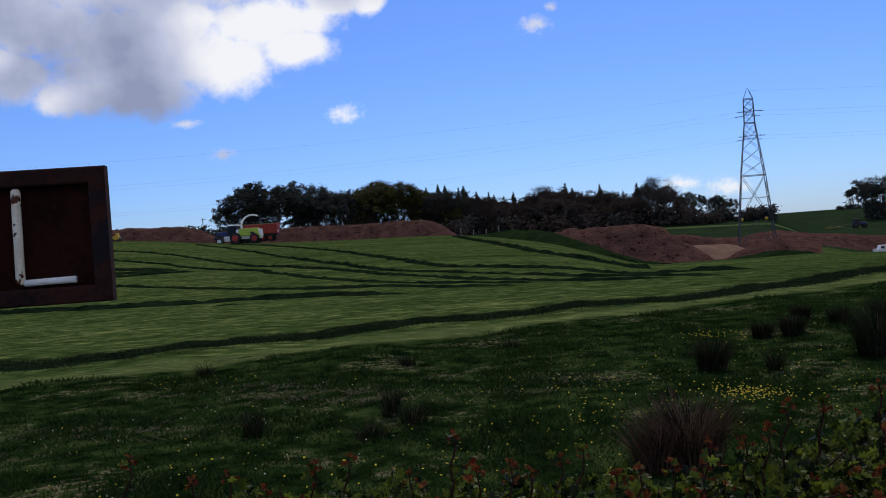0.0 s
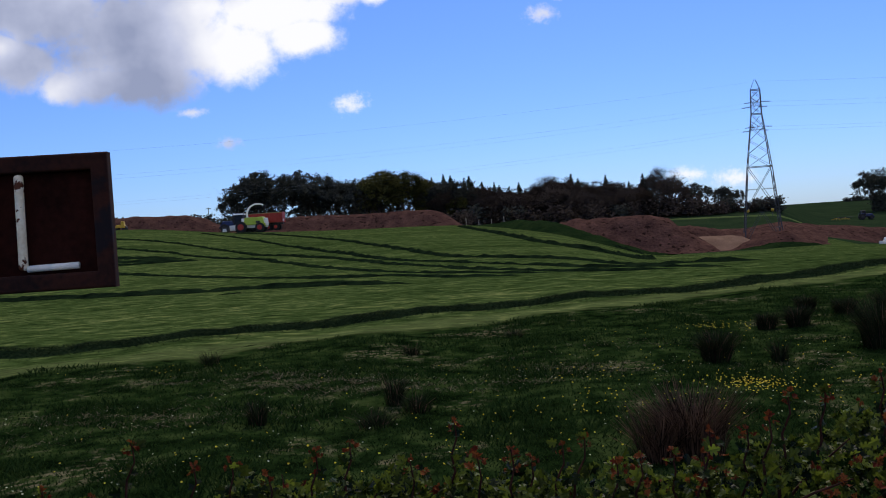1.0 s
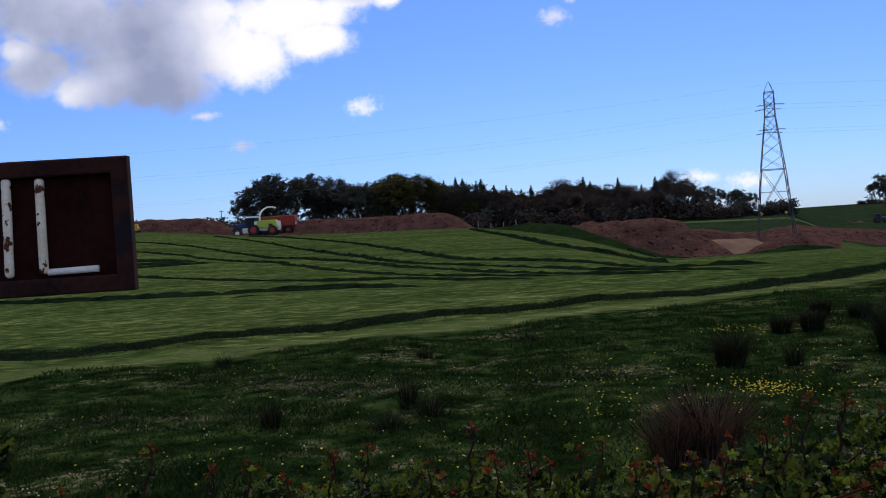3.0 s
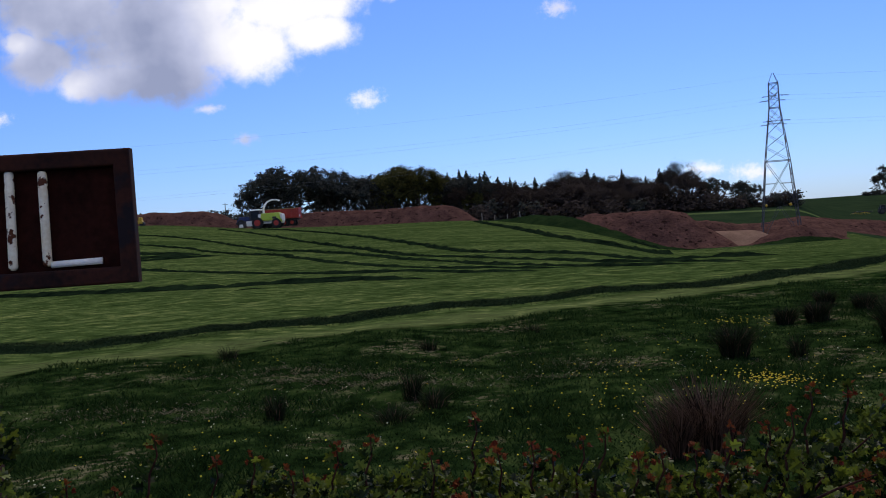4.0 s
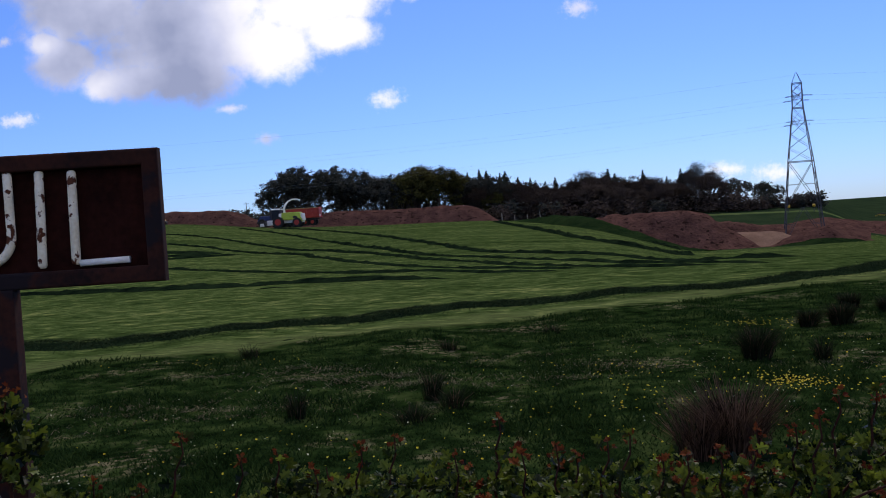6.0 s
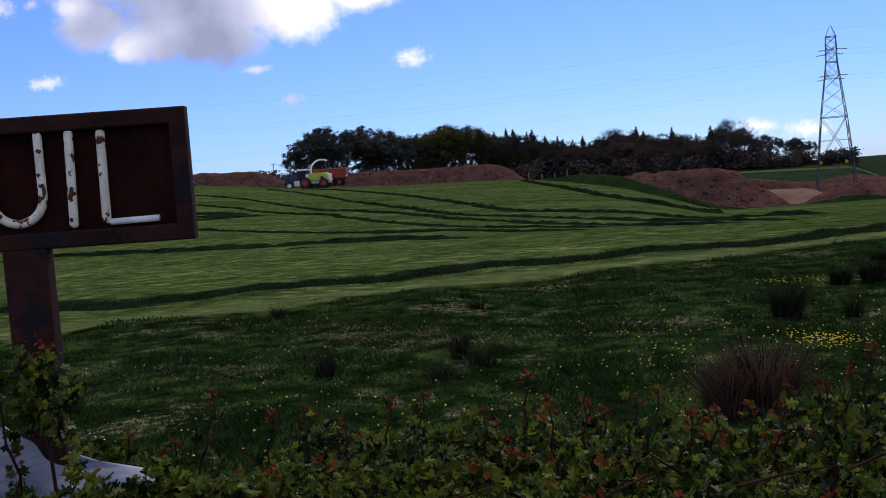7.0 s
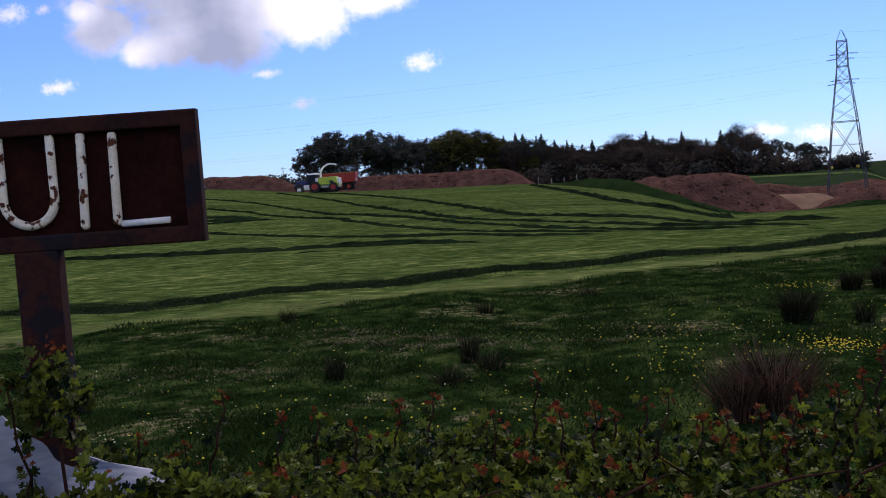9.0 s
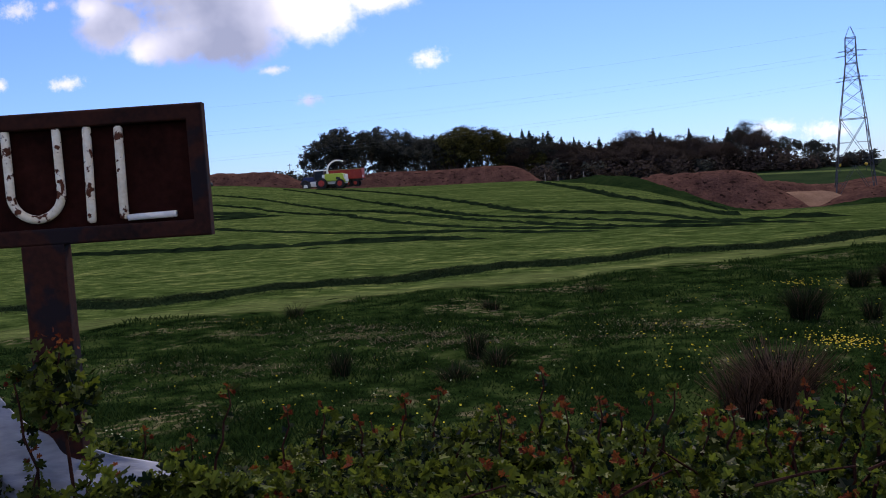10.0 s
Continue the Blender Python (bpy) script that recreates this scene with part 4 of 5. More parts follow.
# only a small yellow thing is known here; its body and drums are invented
def parked_machine(at):
    t = thing("yellow_machine", "small yellow machine parked by the soil bank", "machine", at=at)
    part("body", block(block(bmesh.new(), (1.9, 1.1, .6), (0, 0, .75), (.8, .9), bevel=.08), (.6, .9, .7), (.4, 0, 1.3), (.8, .9), bevel=.06), YELLOW, t)
    for x in (-.7, .7):
        part("machine_drum", disc(bmesh.new(), .42, 1.0, (x, 0, .42), 14, .03), RUBBER, t)


parked_machine((-60.0, 163, turf(-60, 163)))


# ---- fence posts and line markers ----
def post(at, high, lean):
    bm = bmesh.new()
    tube(bm, [(0, 0, -.4), (0, 0, high * .5), (lean, 0, high)], [.09, .085, .08], 7)
    ob = part("fence_post", bm, WOOD, None)
    ob.matrix_basis = pose(*at)
    tagged(ob, "weathered pale timber fence post standing in grass", "fence post", "posts of the field fence")


random.seed(5)
for k in range(13):
    x = 3.3 + k * 2.2
    y = 160 - k * 1.2
    post((x, y, turf(x, y)), random.choice((1.1, 1.2, 1.5)) + (.7 if k > 2 else 0) + (.6 if k > 5 else 0), random.uniform(-.08, .08))


def height_marker(at):
    t = thing("marker_pole", "slim post carrying a yellow warning marker", "marker pole", "markers under the power line", at=at)
    bm = bmesh.new()
    tube(bm, [(0, 0, -.4), (0, 0, 2.2)], .07, 6)
    part("pole", bm, GALV, t)
    bm = bmesh.new()
    bmesh.ops.create_icosphere(bm, subdivisions=2, radius=.42, matrix=Matrix.Translation((0, 0, 1.6)))
    part("ball", bm, YELLOW, t)


for x in (75.8, 82.0):
    height_marker((x, 225, turf(x, 225)))


def telegraph_pole(x, y, tall):
    t = thing("telegraph_pole", "distant dark telegraph pole with a short crossarm", "pole", at=(x, y, land(x, y)))
    bm = bmesh.new()
    tube(bm, [(0, 0, -.5), (0, 0, tall)], [.16, .11], 7)
    part("pole", bm, BARK, t)
    part("crossarm", block(bmesh.new(), (1.8, .12, .14), (0, .12, tall - .5), bevel=.02), BARK, t)


telegraph_pole(-80.5, 300, 11.0)


# ---- sign ----
def sign():
    t = thing("sign", "rusted steel box sign on a post with welded white letters", "sign", at=(-.003, 2.069, 0), turn=5.2)
    L, R, B, T = -1.575, -.746, 1.612, 1.9155
    bar, deep = .038, .038

    def bar_piece(outer, inner):
        """A mitred bar between two outer corners and the two inner ones behind them."""
        bm = bmesh.new()
        ring = [(*outer[0],), (*outer[1],), (*inner[1],), (*inner[0],)]
        front = [bm.verts.new((x, -deep / 2, z)) for x, z in ring]
        back = [bm.verts.new((x, deep / 2, z)) for x, z in ring]
        bm.faces.new(front), bm.faces.new(back[::-1])
        for k in range(4):
            bm.faces.new((front[k], back[k], back[(k + 1) % 4], front[(k + 1) % 4]))
        bmesh.ops.recalc_face_normals(bm, faces=bm.faces)
        long = [e for e in bm.edges if {e.verts[0], e.verts[1]} in ({front[0], front[1]}, {front[2], front[3]}, {back[0], back[1]})]
        bmesh.ops.bevel(bm, geom=long, offset=.006, segments=3, affect="EDGES", profile=.5)
        part("frame_bar", bm, RUST, t, "", False)

    o = [(L, B), (R, B), (R, T), (L, T)]
    q = [(L + bar, B + bar), (R - bar, B + bar), (R - bar, T - bar), (L + bar, T - bar)]
    for k in range(4):
        bar_piece((o[k], o[(k + 1) % 4]), (q[k], q[(k + 1) % 4]))
    part("back_panel", block(bmesh.new(), (R - L - 2 * bar, .004, T - B - 2 * bar), ((L + R) / 2, .012, (T + B) / 2), bevel=0), RUST_PANEL, t, "dark recessed rusty panel")
    bm = block(bmesh.new(), (.100, .042, 2.0), (-1.137, .001, B - .999), bevel=.004)
    part("post", bm, RUST, t)
    y, r = -.006, .0102

    def rod(name, pts, label):
        bm = bmesh.new()
        pts = [Vector(p) for p in pts]
        a, b = (pts[0] - pts[1]).normalized(), (pts[-1] - pts[-2]).normalized()
        line = [pts[0] + a * r * .7, pts[0] + a * r * .35, *pts, pts[-1] + b * r * .35, pts[-1] + b * r * .7]
        tube(bm, line, [r * .55, r * .9, *[r] * len(pts), r * .9, r * .55], 12)
        return part(name, bm, PAINT, t, label, True)

    cx, cz, rad = -1.1453, 1.732, .0590
    bend = [(cx - rad * math.cos(a), y, cz - rad * math.sin(a)) for a in np.linspace(0, math.pi, 17)]
    rod("letter_u", [(cx - rad, y, 1.874), (cx - rad, y, 1.80), *bend, (cx + rad, y, 1.80), (cx + rad, y, 1.874)], "white rod bent to the letter U")
    rod("letter_i", [(-1.0158, y, 1.872), (-1.0184, y, 1.77), (-1.0216, y, 1.664)], "white rod forming the letter I")
    stem = rod("letter_l", [(-.9432, y, 1.868), (-.9447, y, 1.77), (-.9460, y, 1.668)], "white rods welded to the letter L")
    foot = bmesh.new()
    tube(foot, [(-.937, y, 1.664), (-.887, y, 1.665), (-.8255, y, 1.666)], .0078, 12)
    part("foot_rod", foot, CLEAN_PAINT, stem, "cleaner white foot of the letter L", True)


sign()


# ---- plastic sheet caught in the hedge ----
def plastic_sheet():
    rows, cols = 40, 26
    verts, faces = [], []
    for i in range(rows + 1):
        s = i / rows
        x = -1.62 + s * .76
        top = spline(s, (0, .3, .454, .521, .624, .763, .87, 1), (1.50, 1.38, 1.272, 1.222, 1.163, 1.120, 1.102, 1.078))
        for k in range(cols + 1):
            u = k / cols
            fold = .024 * math.sin(9 * s + 5 * u) + .017 * math.sin(21 * s - 8 * u) + .020 * noise.noise(Vector((s * 7, u * 4, 2)))
            y = 1.955 - (.09 * u + .03 * math.sin(u * 3.1)) * (1 - .6 * s) + min(fold * (1 - .6 * s), .01 + .3 * u)
            z = top - (.34 + .10 * math.sin(4 * s)) * u ** 1.25 * (1 - .80 * s) + .012 * math.sin(17 * s + 3 * u) * u
            verts.append((x + .06 * u * math.sin(6 * s), y, z))
    m = cols + 1
    for i in range(rows):
        for k in range(cols):
            faces.append((i * m + k, i * m + k + 1, (i + 1) * m + k + 1, (i + 1) * m + k))
    ob = mesh_part("plastic_sheet", verts, faces, PLASTIC, None, "", True)
    mod = ob.modifiers.new("thickness", "SOLIDIFY")
    mod.thickness = .004
    tagged(ob, "crumpled dirty white plastic sheet draped over the hedge", "plastic sheet")


plastic_sheet()


# ---- hedge ----
LOBES = [(0, 0), (.07, .18), (.33, .20), (.42, .34), (.17, .42), (.45, .58), (.41, .74), (.16, .70), (.18, .90), (0, 1.0)]


def leaf(verts, faces, p, d, up, size):
    """A lobed hawthorn leaf, folded a little along its midrib."""
    d = d.normalized()
    side = d.cross(up).normalized()
    nrm = side.cross(d)
    i, n = len(verts), len(LOBES)
    for lx, ly in LOBES:
        verts.append(p + d * ly * size - side * lx * size + nrm * (lx * .35 - ly * ly * .18) * size)
    for lx, ly in LOBES[1:-1]:
        verts.append(p + d * ly * size + side * lx * size + nrm * (lx * .35 - ly * ly * .18) * size)
    faces.append(tuple(range(i, i + n)))
    faces.append((i, i + n - 1, *range(i + 2 * n - 3, i + n - 1, -1)))


def sprig(verts, faces, p, d, count, size):
    """A rosette of leaves at the end of a twig."""
    for _ in range(count):
        way = (d * .6 + rnd_dir(.15)).normalized()
        leaf(verts, faces, p + rnd_dir() * size * .25, way, rnd_dir(.8) - Vector((0, .6, 0)), size * random.uniform(.65, 1.25))


def rnd_dir(z=0.0):
    return Vector((random.gauss(0, 1), random.gauss(0, 1), random.gauss(z, .8))).normalized()


def hedge_top(x):
    return spline(x, (-3.5, -1.6, -1.15, -.95, -.75, -.5, -.2, .2, .6, .85, 1.3, 3.5), (1.12, 1.08, 1.09, .99, 1.04, 1.10, 1.105, 1.10, 1.08, 1.14, 1.2, 1.2)) + .02 * math.sin(x * 19) + .015 * math.sin(x * 43 + 1)


def hedge():
    random.seed(31)
    t = thing("hedge", "clipped hawthorn hedge with green leaves and red young shoots", "hedge")
    for k in range(46):
        x = -3.3 + k * .145 + random.uniform(-.05, .05)
        bm = bmesh.new()
        p = Vector((x, 2.1 + random.uniform(-.12, .12), 0))
        top = hedge_top(x) - random.uniform(.08, .2)
        tube(bm, [p - Vector((0, 0, .1)), p + Vector((random.uniform(-.06, .06), random.uniform(-.06, .06), top * .5)), p + Vector((random.uniform(-.15, .15), random.uniform(-.12, .12), top))], [.016, .011, .004], 6)
        for j in range(7):
            z = random.uniform(.25, .9) * top
            e = p + Vector((random.uniform(-.25, .25), random.uniform(-.28, .28), z + random.uniform(.1, .3)))
            e.z = min(e.z, hedge_top(e.x) - .03)
            tube(bm, [p + Vector((0, 0, z)), (p + Vector((0, 0, z)) + e) / 2 + Vector((0, 0, .02)), e], [.006, .004, .002], 4, False)
        part("stem", bm, TWIG, t)
    verts, faces = [], []
    for k in range(7600):
        x = random.uniform(-3.4, 3.4) if k % 4 == 0 else random.uniform(-1.75, 1.45)
        y = 2.1 + random.uniform(-.36, .34)
        high = hedge_top(x) - 0.55 * max(0.0, abs(y - 2.1) - .16) ** 1.3
        deep = k % 3 == 0
        z = random.uniform(.12, .95) * high if deep else high * (1 - abs(random.gauss(0, .10)))
        z = min(z, high) - random.random() * .02
        if not deep and noise.noise(Vector((x * 7, y * 7, z * 7))) < -.08:
            continue
        sprig(verts, faces, Vector((x, y, z - .02)), rnd_dir(.5), random.randint(3, 6), random.uniform(.022, .035))
    for k in range(760):
        x = random.uniform(-1.75, -.62)
        z = random.uniform(.86, 1.075) + (.07 if x > -1.0 else 0) + .025 * math.sin(x * 23) + .03 * random.random()
        sprig(verts, faces, Vector((x, random.uniform(1.75, 1.82), z - .04)), rnd_dir(.4), random.randint(3, 6), random.uniform(.026, .038))
    tagged(mesh_part("leaves", verts, faces, LEAF, t), kind="stuff")
    verts, faces = [], []
    for k in range(250):
        x = random.uniform(-1.75, 1.45)
        y = 2.1 + random.uniform(-.34, .3)
        if noise.noise(Vector((x * 4, y * 4, 9))) < -.05:
            continue
        sprig(verts, faces, Vector((x, y, hedge_top(x) - random.uniform(0, .09))), rnd_dir(.9), random.randint(3, 5), random.uniform(.012, .021))
    tagged(mesh_part("young_leaves", verts, faces, YOUNG, t), kind="stuff")

    def shoot(x, y, z0, z1, lean, leaves=9, big=.036, red=9):
        bm = bmesh.new()
        lean = lean * 1.3 + random.uniform(-.02, .03)
        knots = []
        for j in range(7):
            u = j / 6
            knots.append(Vector((x - lean * (1 - u) ** 1.4 + (.006 if j % 2 else -.006) * (j < 6), y + random.uniform(-.008, .008), z0 - .14 + (z1 - z0 + .14) * u)))
        tube(bm, knots, [.0045, .0042, .0038, .0034, .0029, .0024, .0016], 6)
        stem = part("shoot", bm, TWIG, t, "upright dark shoot with a red tip")
        v, f = [], []
        for j in range(2, 6):
            for k in range(max(1, leaves // 5)):
                p = knots[j].lerp(knots[min(j + 1, 6)], random.random())
                side = Vector((random.choice((-1, 1)), random.uniform(-.6, .6), .5)).normalized()
                sprig(v, f, p + side * .006, side, 2, big * (1.05 - .07 * j))
        mesh_part("shoot_leaves", v, f, LEAF, stem)["kind"] = "stuff"
        v, f = [], []
        for off, count in (((0, 0, 0), 5), ((.012, 0, -.016), 3), ((-.011, .004, -.024), 3)):
            sprig(v, f, knots[6] + Vector(off), Vector((off[0] * 40, 0, 1)).normalized(), count if red > 5 else 2, random.uniform(.011, .017))
        mesh_part("shoot_tip", v, f, YOUNG, stem, "red young leaves")["kind"] = "stuff"

    for x, z, lean in ((-.784, 1.225, .05), (-.564, 1.165, .03), (-.45, 1.15, -.02), (-.268, 1.19, .04), (-.01, 1.215, .015), (.12, 1.165, .0), (.165, 1.15, .02),
                       (.25, 1.15, .05), (.304, 1.165, .06), (.42, 1.13, .01), (.51, 1.12, -.02), (.62, 1.15, .04), (.72, 1.21, .06), (.775, 1.26, .05), (.70, 1.16, .02),
                       (-.66, 1.15, .02), (-.36, 1.16, .03), (-.12, 1.15, -.01), (.04, 1.14, .0), (.36, 1.13, .02), (.56, 1.14, .03), (-.9, 1.10, .03), (-1.02, 1.12, .02), (.9, 1.24, .03), (1.05, 1.27, -.03)):
        shoot(x, 2.1 + random.uniform(-.06, .1), z - random.uniform(.10, .16), z, lean, random.randint(7, 13))
    # a taller spray of leaves before the sign's post
    bm = bmesh.new()
    tube(bm, [(-1.06, 1.86, .95), (-1.075, 1.87, 1.15), (-1.09, 1.875, 1.30), (-1.07, 1.87, 1.40)], [.0045, .004, .003, .0015], 6)
    spray = part("shoot", bm, TWIG, t, "tall leafy shoot beside the post")
    v, f = [], []
    for j in range(210):
        d = rnd_dir()
        p = Vector((-1.085, 1.865, 1.285)) + Vector((d.x * .085, d.y * .05, d.z * .115)) * random.uniform(.3, 1) ** .5
        leaf(v, f, p, rnd_dir(.3), (rnd_dir(.8) - Vector((0, .7, 0))), random.uniform(.022, .040))
    mesh_part("shoot_leaves", v, f, LEAF, spray)["kind"] = "stuff"
    v, f = [], []
    for j in range(16):
        leaf(v, f, Vector((-1.075 + random.gauss(0, .03), 1.865, 1.40 + random.gauss(0, .012))), rnd_dir(.9), rnd_dir(1), random.uniform(.010, .02))
    mesh_part("shoot_tip", v, f, YOUNG, spray, "red young leaves")["kind"] = "stuff"
    for x0, z0, x1, z1 in ((.40, 1.045, .60, 1.075), (.62, 1.07, .80, 1.13), (-.36, .98, -.10, 1.06), (-.95, 1.0, -.74, 1.05), (.08, 1.0, .24, 1.08)):
        bm = bmesh.new()
        tube(bm, [(x0, 1.80, z0), ((x0 + x1) / 2, 1.79, (z0 + z1) / 2 + .012), (x1, 1.81, z1)], [.0034, .0028, .0018], 5)
        part("side_twig", bm, TWIG, t, "bare dark side twig")
    for x, z, lean in ((-1.17, 1.335, -.05), (-1.13, 1.17, -.02), (-1.0, 1.16, .03), (-.95, 1.13, .04), (-1.24, 1.15, -.02)):
        shoot(x, 1.82 + random.uniform(-.02, .02), 1.05, z, lean, 12, .034, 4)


hedge()


# ---- grass, flowers and rushes on the pasture ----
def blades(name, label, x, y, height, lean, width, mat, category="grass", lift=0.0):
    """Bent tapering blades at the places given by arrays."""
    n = len(x)
    z = knolls(x, y) - .01 + lift
    a = np.random.uniform(0, 2 * math.pi, n)
    b = np.random.uniform(0, 2 * math.pi, n)
    wx, wy = np.cos(a) * width, np.sin(a) * width
    lx, ly = np.cos(b) * lean * height, np.sin(b) * lean * height
    up = height * np.sqrt(np.clip(1 - lean ** 2, .02, 1))
    v = np.empty((n, 5, 3))
    for k, (f, w) in enumerate(((0, -1), (0, 1), (.55, .7), (.55, -.7), (1, 0))):
        v[:, k, 0], v[:, k, 1], v[:, k, 2] = x + lx * f ** 1.6 + wx * w, y + ly * f ** 1.6 + wy * w, z + up * f
    faces = []
    for i in range(0, 5 * n, 5):
        faces.append((i, i + 1, i + 2, i + 3))
        faces.append((i + 3, i + 2, i + 4))
    ob = mesh_part(name, v.reshape(-1, 3).tolist(), faces, mat)
    return tagged(ob, label, category, kind="stuff")


def patchy(x, y):
    return np.sin(1.1 * x + .6 * y + 1) * np.sin(.8 * y - .5 * x) + .6 * np.sin(2.7 * x + 1.9 * y) * np.sin(2.2 * y - 1.2 * x + 2)


def pasture():
    np.random.seed(3)
    n = 190000
    y = 3.2 + 17.5 * np.random.uniform(0, 1, n) ** 1.25
    x = np.random.uniform(-.66, .66, n) * y + np.random.uniform(-.5, .5, n)
    keep = (y - .49 * x < 15.0 + .5 * np.sin(x * 2)) & (patchy(x, y) + np.random.uniform(-1, 1, n) > -1.0)
    x, y = x[keep], y[keep]
    tuft = np.clip(patchy(x * 1.7 + 4, y * 1.7), 0, 1)
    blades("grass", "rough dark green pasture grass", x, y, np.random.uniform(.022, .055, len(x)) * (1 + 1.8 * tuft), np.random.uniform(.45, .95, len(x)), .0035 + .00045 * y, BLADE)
    xs, ys = [], []
    for cx, cy, rx, ry, m in ((-2.1, 10.8, .8, .25, 700), (-1.5, 10.0, 1.2, .35, 1300), (-.9, 9.5, .9, .2, 600), (-4.1, 9.2, .6, .35, 700), (-3.1, 8.9, .8, .4, 600), (1.3, 10.0, .8, .3, 700), (.6, 9.3, .7, .2, 350),
                              (-2.3, 8.6, .9, .35, 500), (-4.4, 7.9, .7, .3, 500), (-3.6, 11.0, .6, .2, 200), (2.3, 11.6, .9, .3, 250), (3.4, 9.6, .8, .3, 250), (0, 11.2, 1.4, .4, 300)):
        m *= 2
        xs.append(np.random.normal(cx, rx * .6, m)), ys.append(np.random.normal(cy, ry * .7, m))
    x, y = np.concatenate(xs), np.concatenate(ys)
    keep = np.sin(9 * x + 3 * y) * np.sin(11 * y - 4 * x) + np.random.normal(0, .25, len(x)) > .0
    x, y = x[keep], y[keep]
    blades("dead_grass", "flattened pale dead grass among the green", x, y, np.random.uniform(.035, .10, len(x)), np.random.uniform(.85, .99, len(x)), .0050, STRAW)


pasture()


def strewn_hay():
    np.random.seed(8)
    line = curve_points(NEAR_ROW, .02)
    k = np.random.randint(0, len(line), 52000)
    pts = np.array(line)[k]
    off = np.random.normal(0, .40, len(k))
    x, y = pts[:, 0] - .4 * off, pts[:, 1] + .9 * off
    blades("loose_hay", "loose cut grass strewn along the windrow, coloured dark as if shaded", x, y, np.random.uniform(.04, .13, len(x)), np.random.uniform(.82, .99, len(x)), .007, LOOSE_HAY, lift=.06 * np.clip(1 - (off / .7) ** 2, 0, 1) * (1 + .5 * np.sin(x * 5.1) * np.sin(x * 2.3 + 1)))


strewn_hay()


def flowers(name, label, spots, mat, size):
    random.seed(9)
    verts, faces = [], []
    for cx, cy, rx, ry, count in spots:
        for _ in range(count):
            x, y = random.gauss(cx, rx * .5), random.gauss(cy, ry * .5)
            z = float(knolls(x, y)) + random.uniform(.04, .08)
            r = size * random.uniform(.7, 1.25)
            tilt = Vector((random.gauss(0, .4), random.gauss(0, .4) - .3, 1)).normalized()
            u = tilt.orthogonal().normalized()
            w = tilt.cross(u)
            i = len(verts)
            verts.append(Vector((x, y, z)))
            for k in range(10):
                rr = r * (1 if k % 2 == 0 else .75)
                verts.append(Vector((x, y, z)) + (u * math.cos(k * math.pi / 5) + w * math.sin(k * math.pi / 5)) * rr + tilt * r * .45)
            for k in range(10):
                faces.append((i, i + 1 + k, i + 1 + (k + 1) % 10))
    tagged(mesh_part(name, verts, faces, mat), label, "flowers", kind="stuff")


flowers("buttercups", "yellow buttercups scattered through the pasture", [(2.78, 8.35, .40, .7, 170), (2.85, 8.2, .8, .9, 30), (1.5, 7.6, .8, 1.0, 55), (.9, 7.6, 1.2, 1.4, 40), (1.7, 9.4, 1.2, 1.2, 45), (4.0, 8.6, 1.2, 1.8, 60), (3.7, 12.9, .5, .3, 40), (4.2, 13.0, .8, .4, 35),
          (3.0, 10.8, 2.0, 2.0, 40), (-2.0, 6.4, 2.2, 1.2, 45), (-.4, 6.6, 1.6, 1.2, 30), (-3.5, 11.8, 1.4, .5, 25), (0, 9, 4, 4, 40), (2.0, 6.8, 1.0, .8, 25)], PETAL, .0092)
flowers("daisies", "small pale flowers dotted over the pasture", [(-2.6, 6.2, 1.8, 1.2, 40), (-1.0, 7.2, 2.0, 1.6, 25), (-.6, 9.6, 2.6, 1.2, 30), (1.0, 9.7, 2.0, 1.0, 40), (2.2, 7.6, 1.6, 1.4, 45), (-3.6, 8.8, 1.2, .8, 20), (3.4, 9.8, 1.6, 1.4, 30)], DAISY, .007)


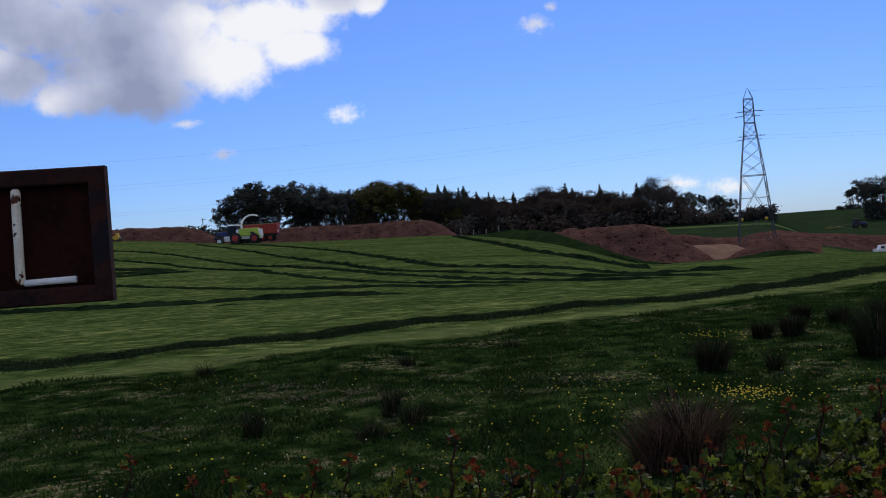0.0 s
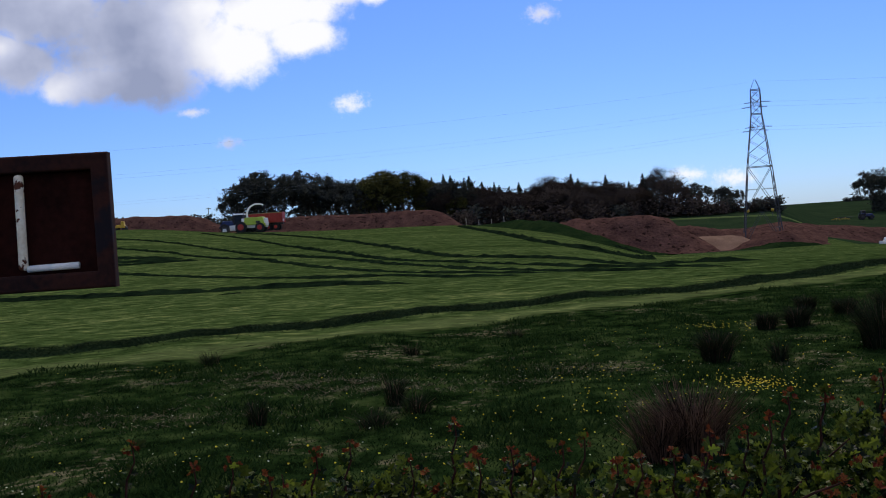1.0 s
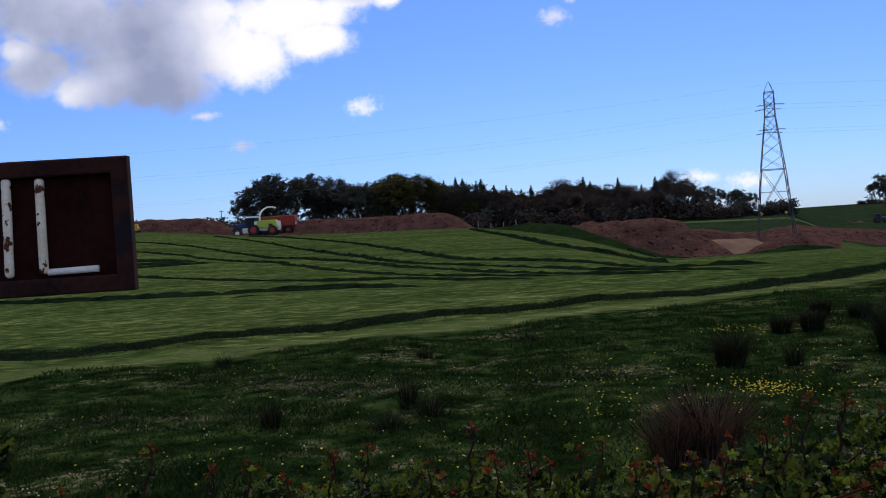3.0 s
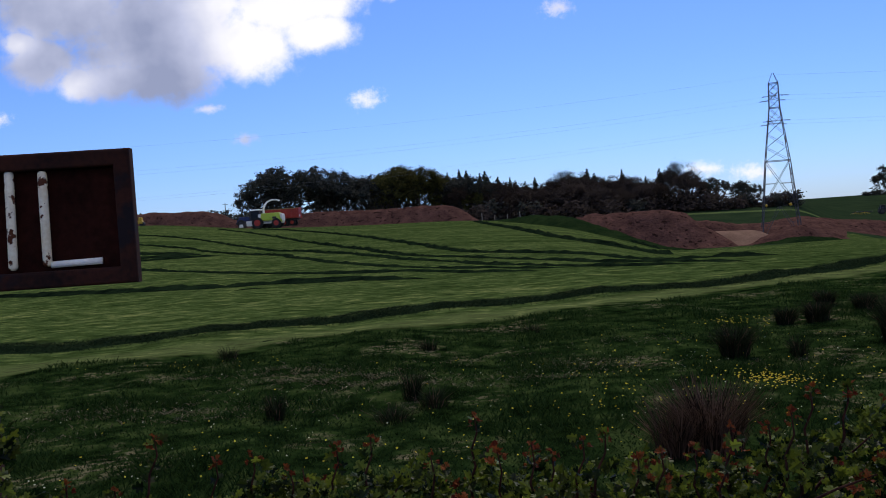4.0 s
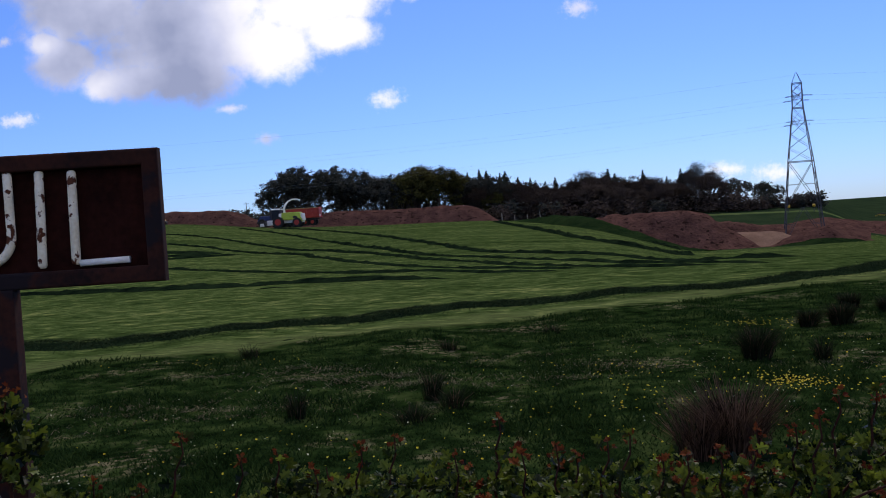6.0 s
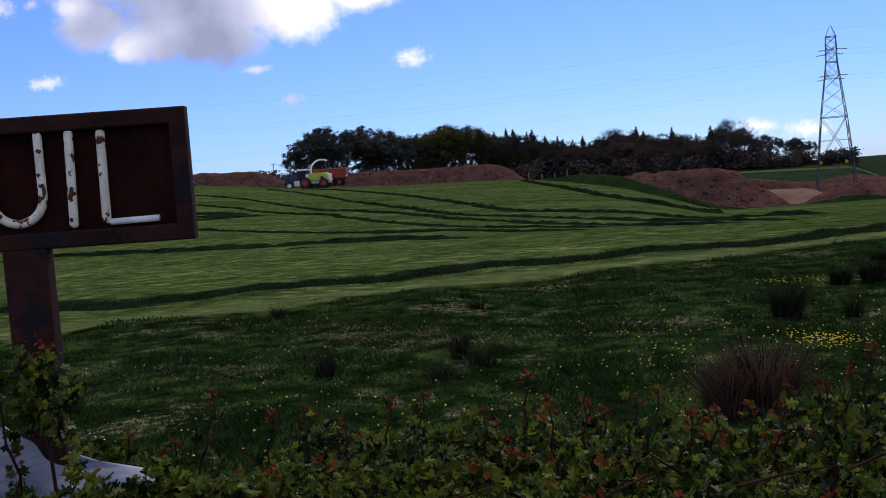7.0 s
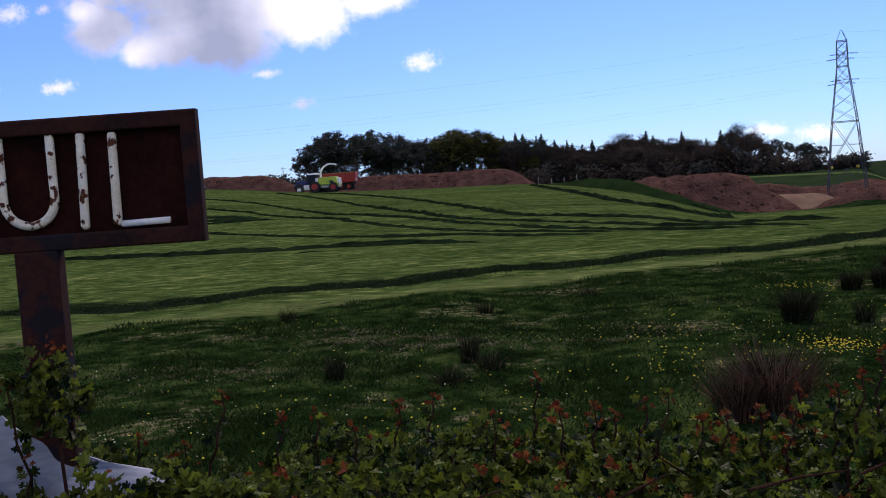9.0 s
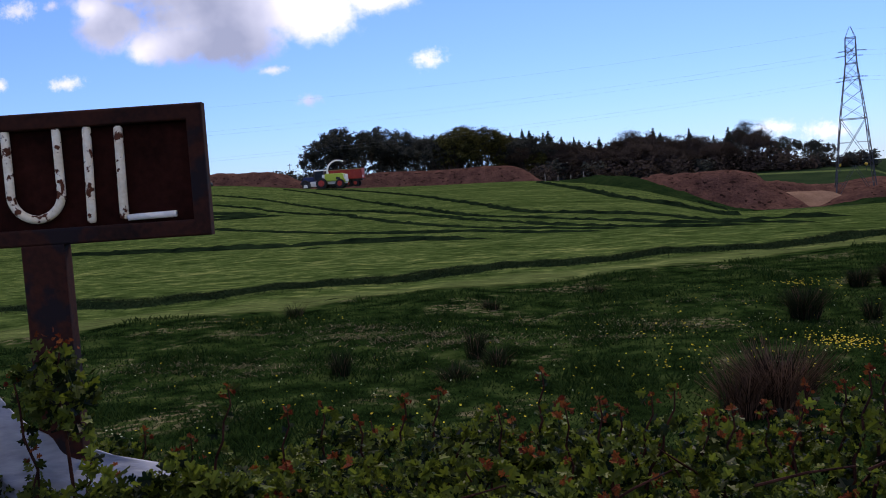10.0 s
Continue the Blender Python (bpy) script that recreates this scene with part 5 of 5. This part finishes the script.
def rush_tuft(x, y, radius, high, count, mat, label):
    random.seed(int(x * 100 + y * 7))
    verts, faces = [], []
    z = float(knolls(x, y))
    for _ in range(count):
        a, r = random.uniform(0, 2 * math.pi), radius * math.sqrt(random.random()) * .55
        bx, by = x + r * math.cos(a), y + r * math.sin(a)
        h = high * random.uniform(.45, 1.05)
        out = random.uniform(.1, .75) * radius + r * .4
        b = a + random.gauss(0, .6)
        pts = [(bx, by, z - .02), (bx + out * .3 * math.cos(b), by + out * .3 * math.sin(b), z + h * .55), (bx + out * math.cos(b), by + out * math.sin(b), z + h)]
        w = .0042
        i = len(verts)
        c = a + 1.2
        for (px, py, pz), f in zip(pts, (1, .8, .25)):
            verts += [Vector((px - w * f * math.cos(c), py - w * f * math.sin(c), pz)), Vector((px + w * f * math.cos(c), py + w * f * math.sin(c), pz))]
        faces += [(i, i + 1, i + 3, i + 2), (i + 2, i + 3, i + 5, i + 4)]
    t = thing("rush_tuft", label, "rush tuft", "rush tufts on the pasture")
    inner = 6 * (count * 7 // 8 if mat == RUSH_GREEN else count * 2 // 3)
    mesh_part("clump", verts[:inner], [q for q in faces if q[0] < inner], mat, t)["kind"] = "stuff"
    mesh_part("dead_clump", verts[inner:], [tuple(k - inner for k in q) for q in faces if q[0] >= inner], RUSH, t, "dry brown dead stems")["kind"] = "stuff"


BROWN_TUFT, DARK_TUFT, GREEN_TUFT = "big tuft of dry red-brown rushes on the pasture", "dark rounded rush tuft on the pasture", "small dark green grass tussock on the pasture"
rush_tuft(1.62, 6.2, .37, .47, 900, RUSH, BROWN_TUFT)
rush_tuft(1.36, 6.1, .26, .36, 300, RUSH, BROWN_TUFT)
rush_tuft(2.99, 10.2, .26, .36, 900, RUSH_GREEN, DARK_TUFT)
for rx, ry, rr, rh in ((4.49, 12.8, .19, .24), (4.89, 12.66, .24, .29), (5.55, 14.0, .2, .22), (5.8, 13.2, .21, .25), (4.9, 10.2, .36, .56), (6.4, 13.0, .3, .34)):
    rush_tuft(rx, ry, rr, rh, 800, RUSH_GREEN, DARK_TUFT)
for rx, ry, rr, rh in ((-.62, 8.7, .16, .30), (-.40, 8.4, .22, .18), (-.75, 7.9, .25, .14), (-1.85, 8.1, .14, .24), (-3.5, 12.6, .20, .22), (3.6, 9.9, .16, .24), (-.6, 12.2, .2, .13), (.9, 13.2, .22, .12)):
    rush_tuft(rx, ry, rr, rh, 170, RUSH_GREEN, GREEN_TUFT)
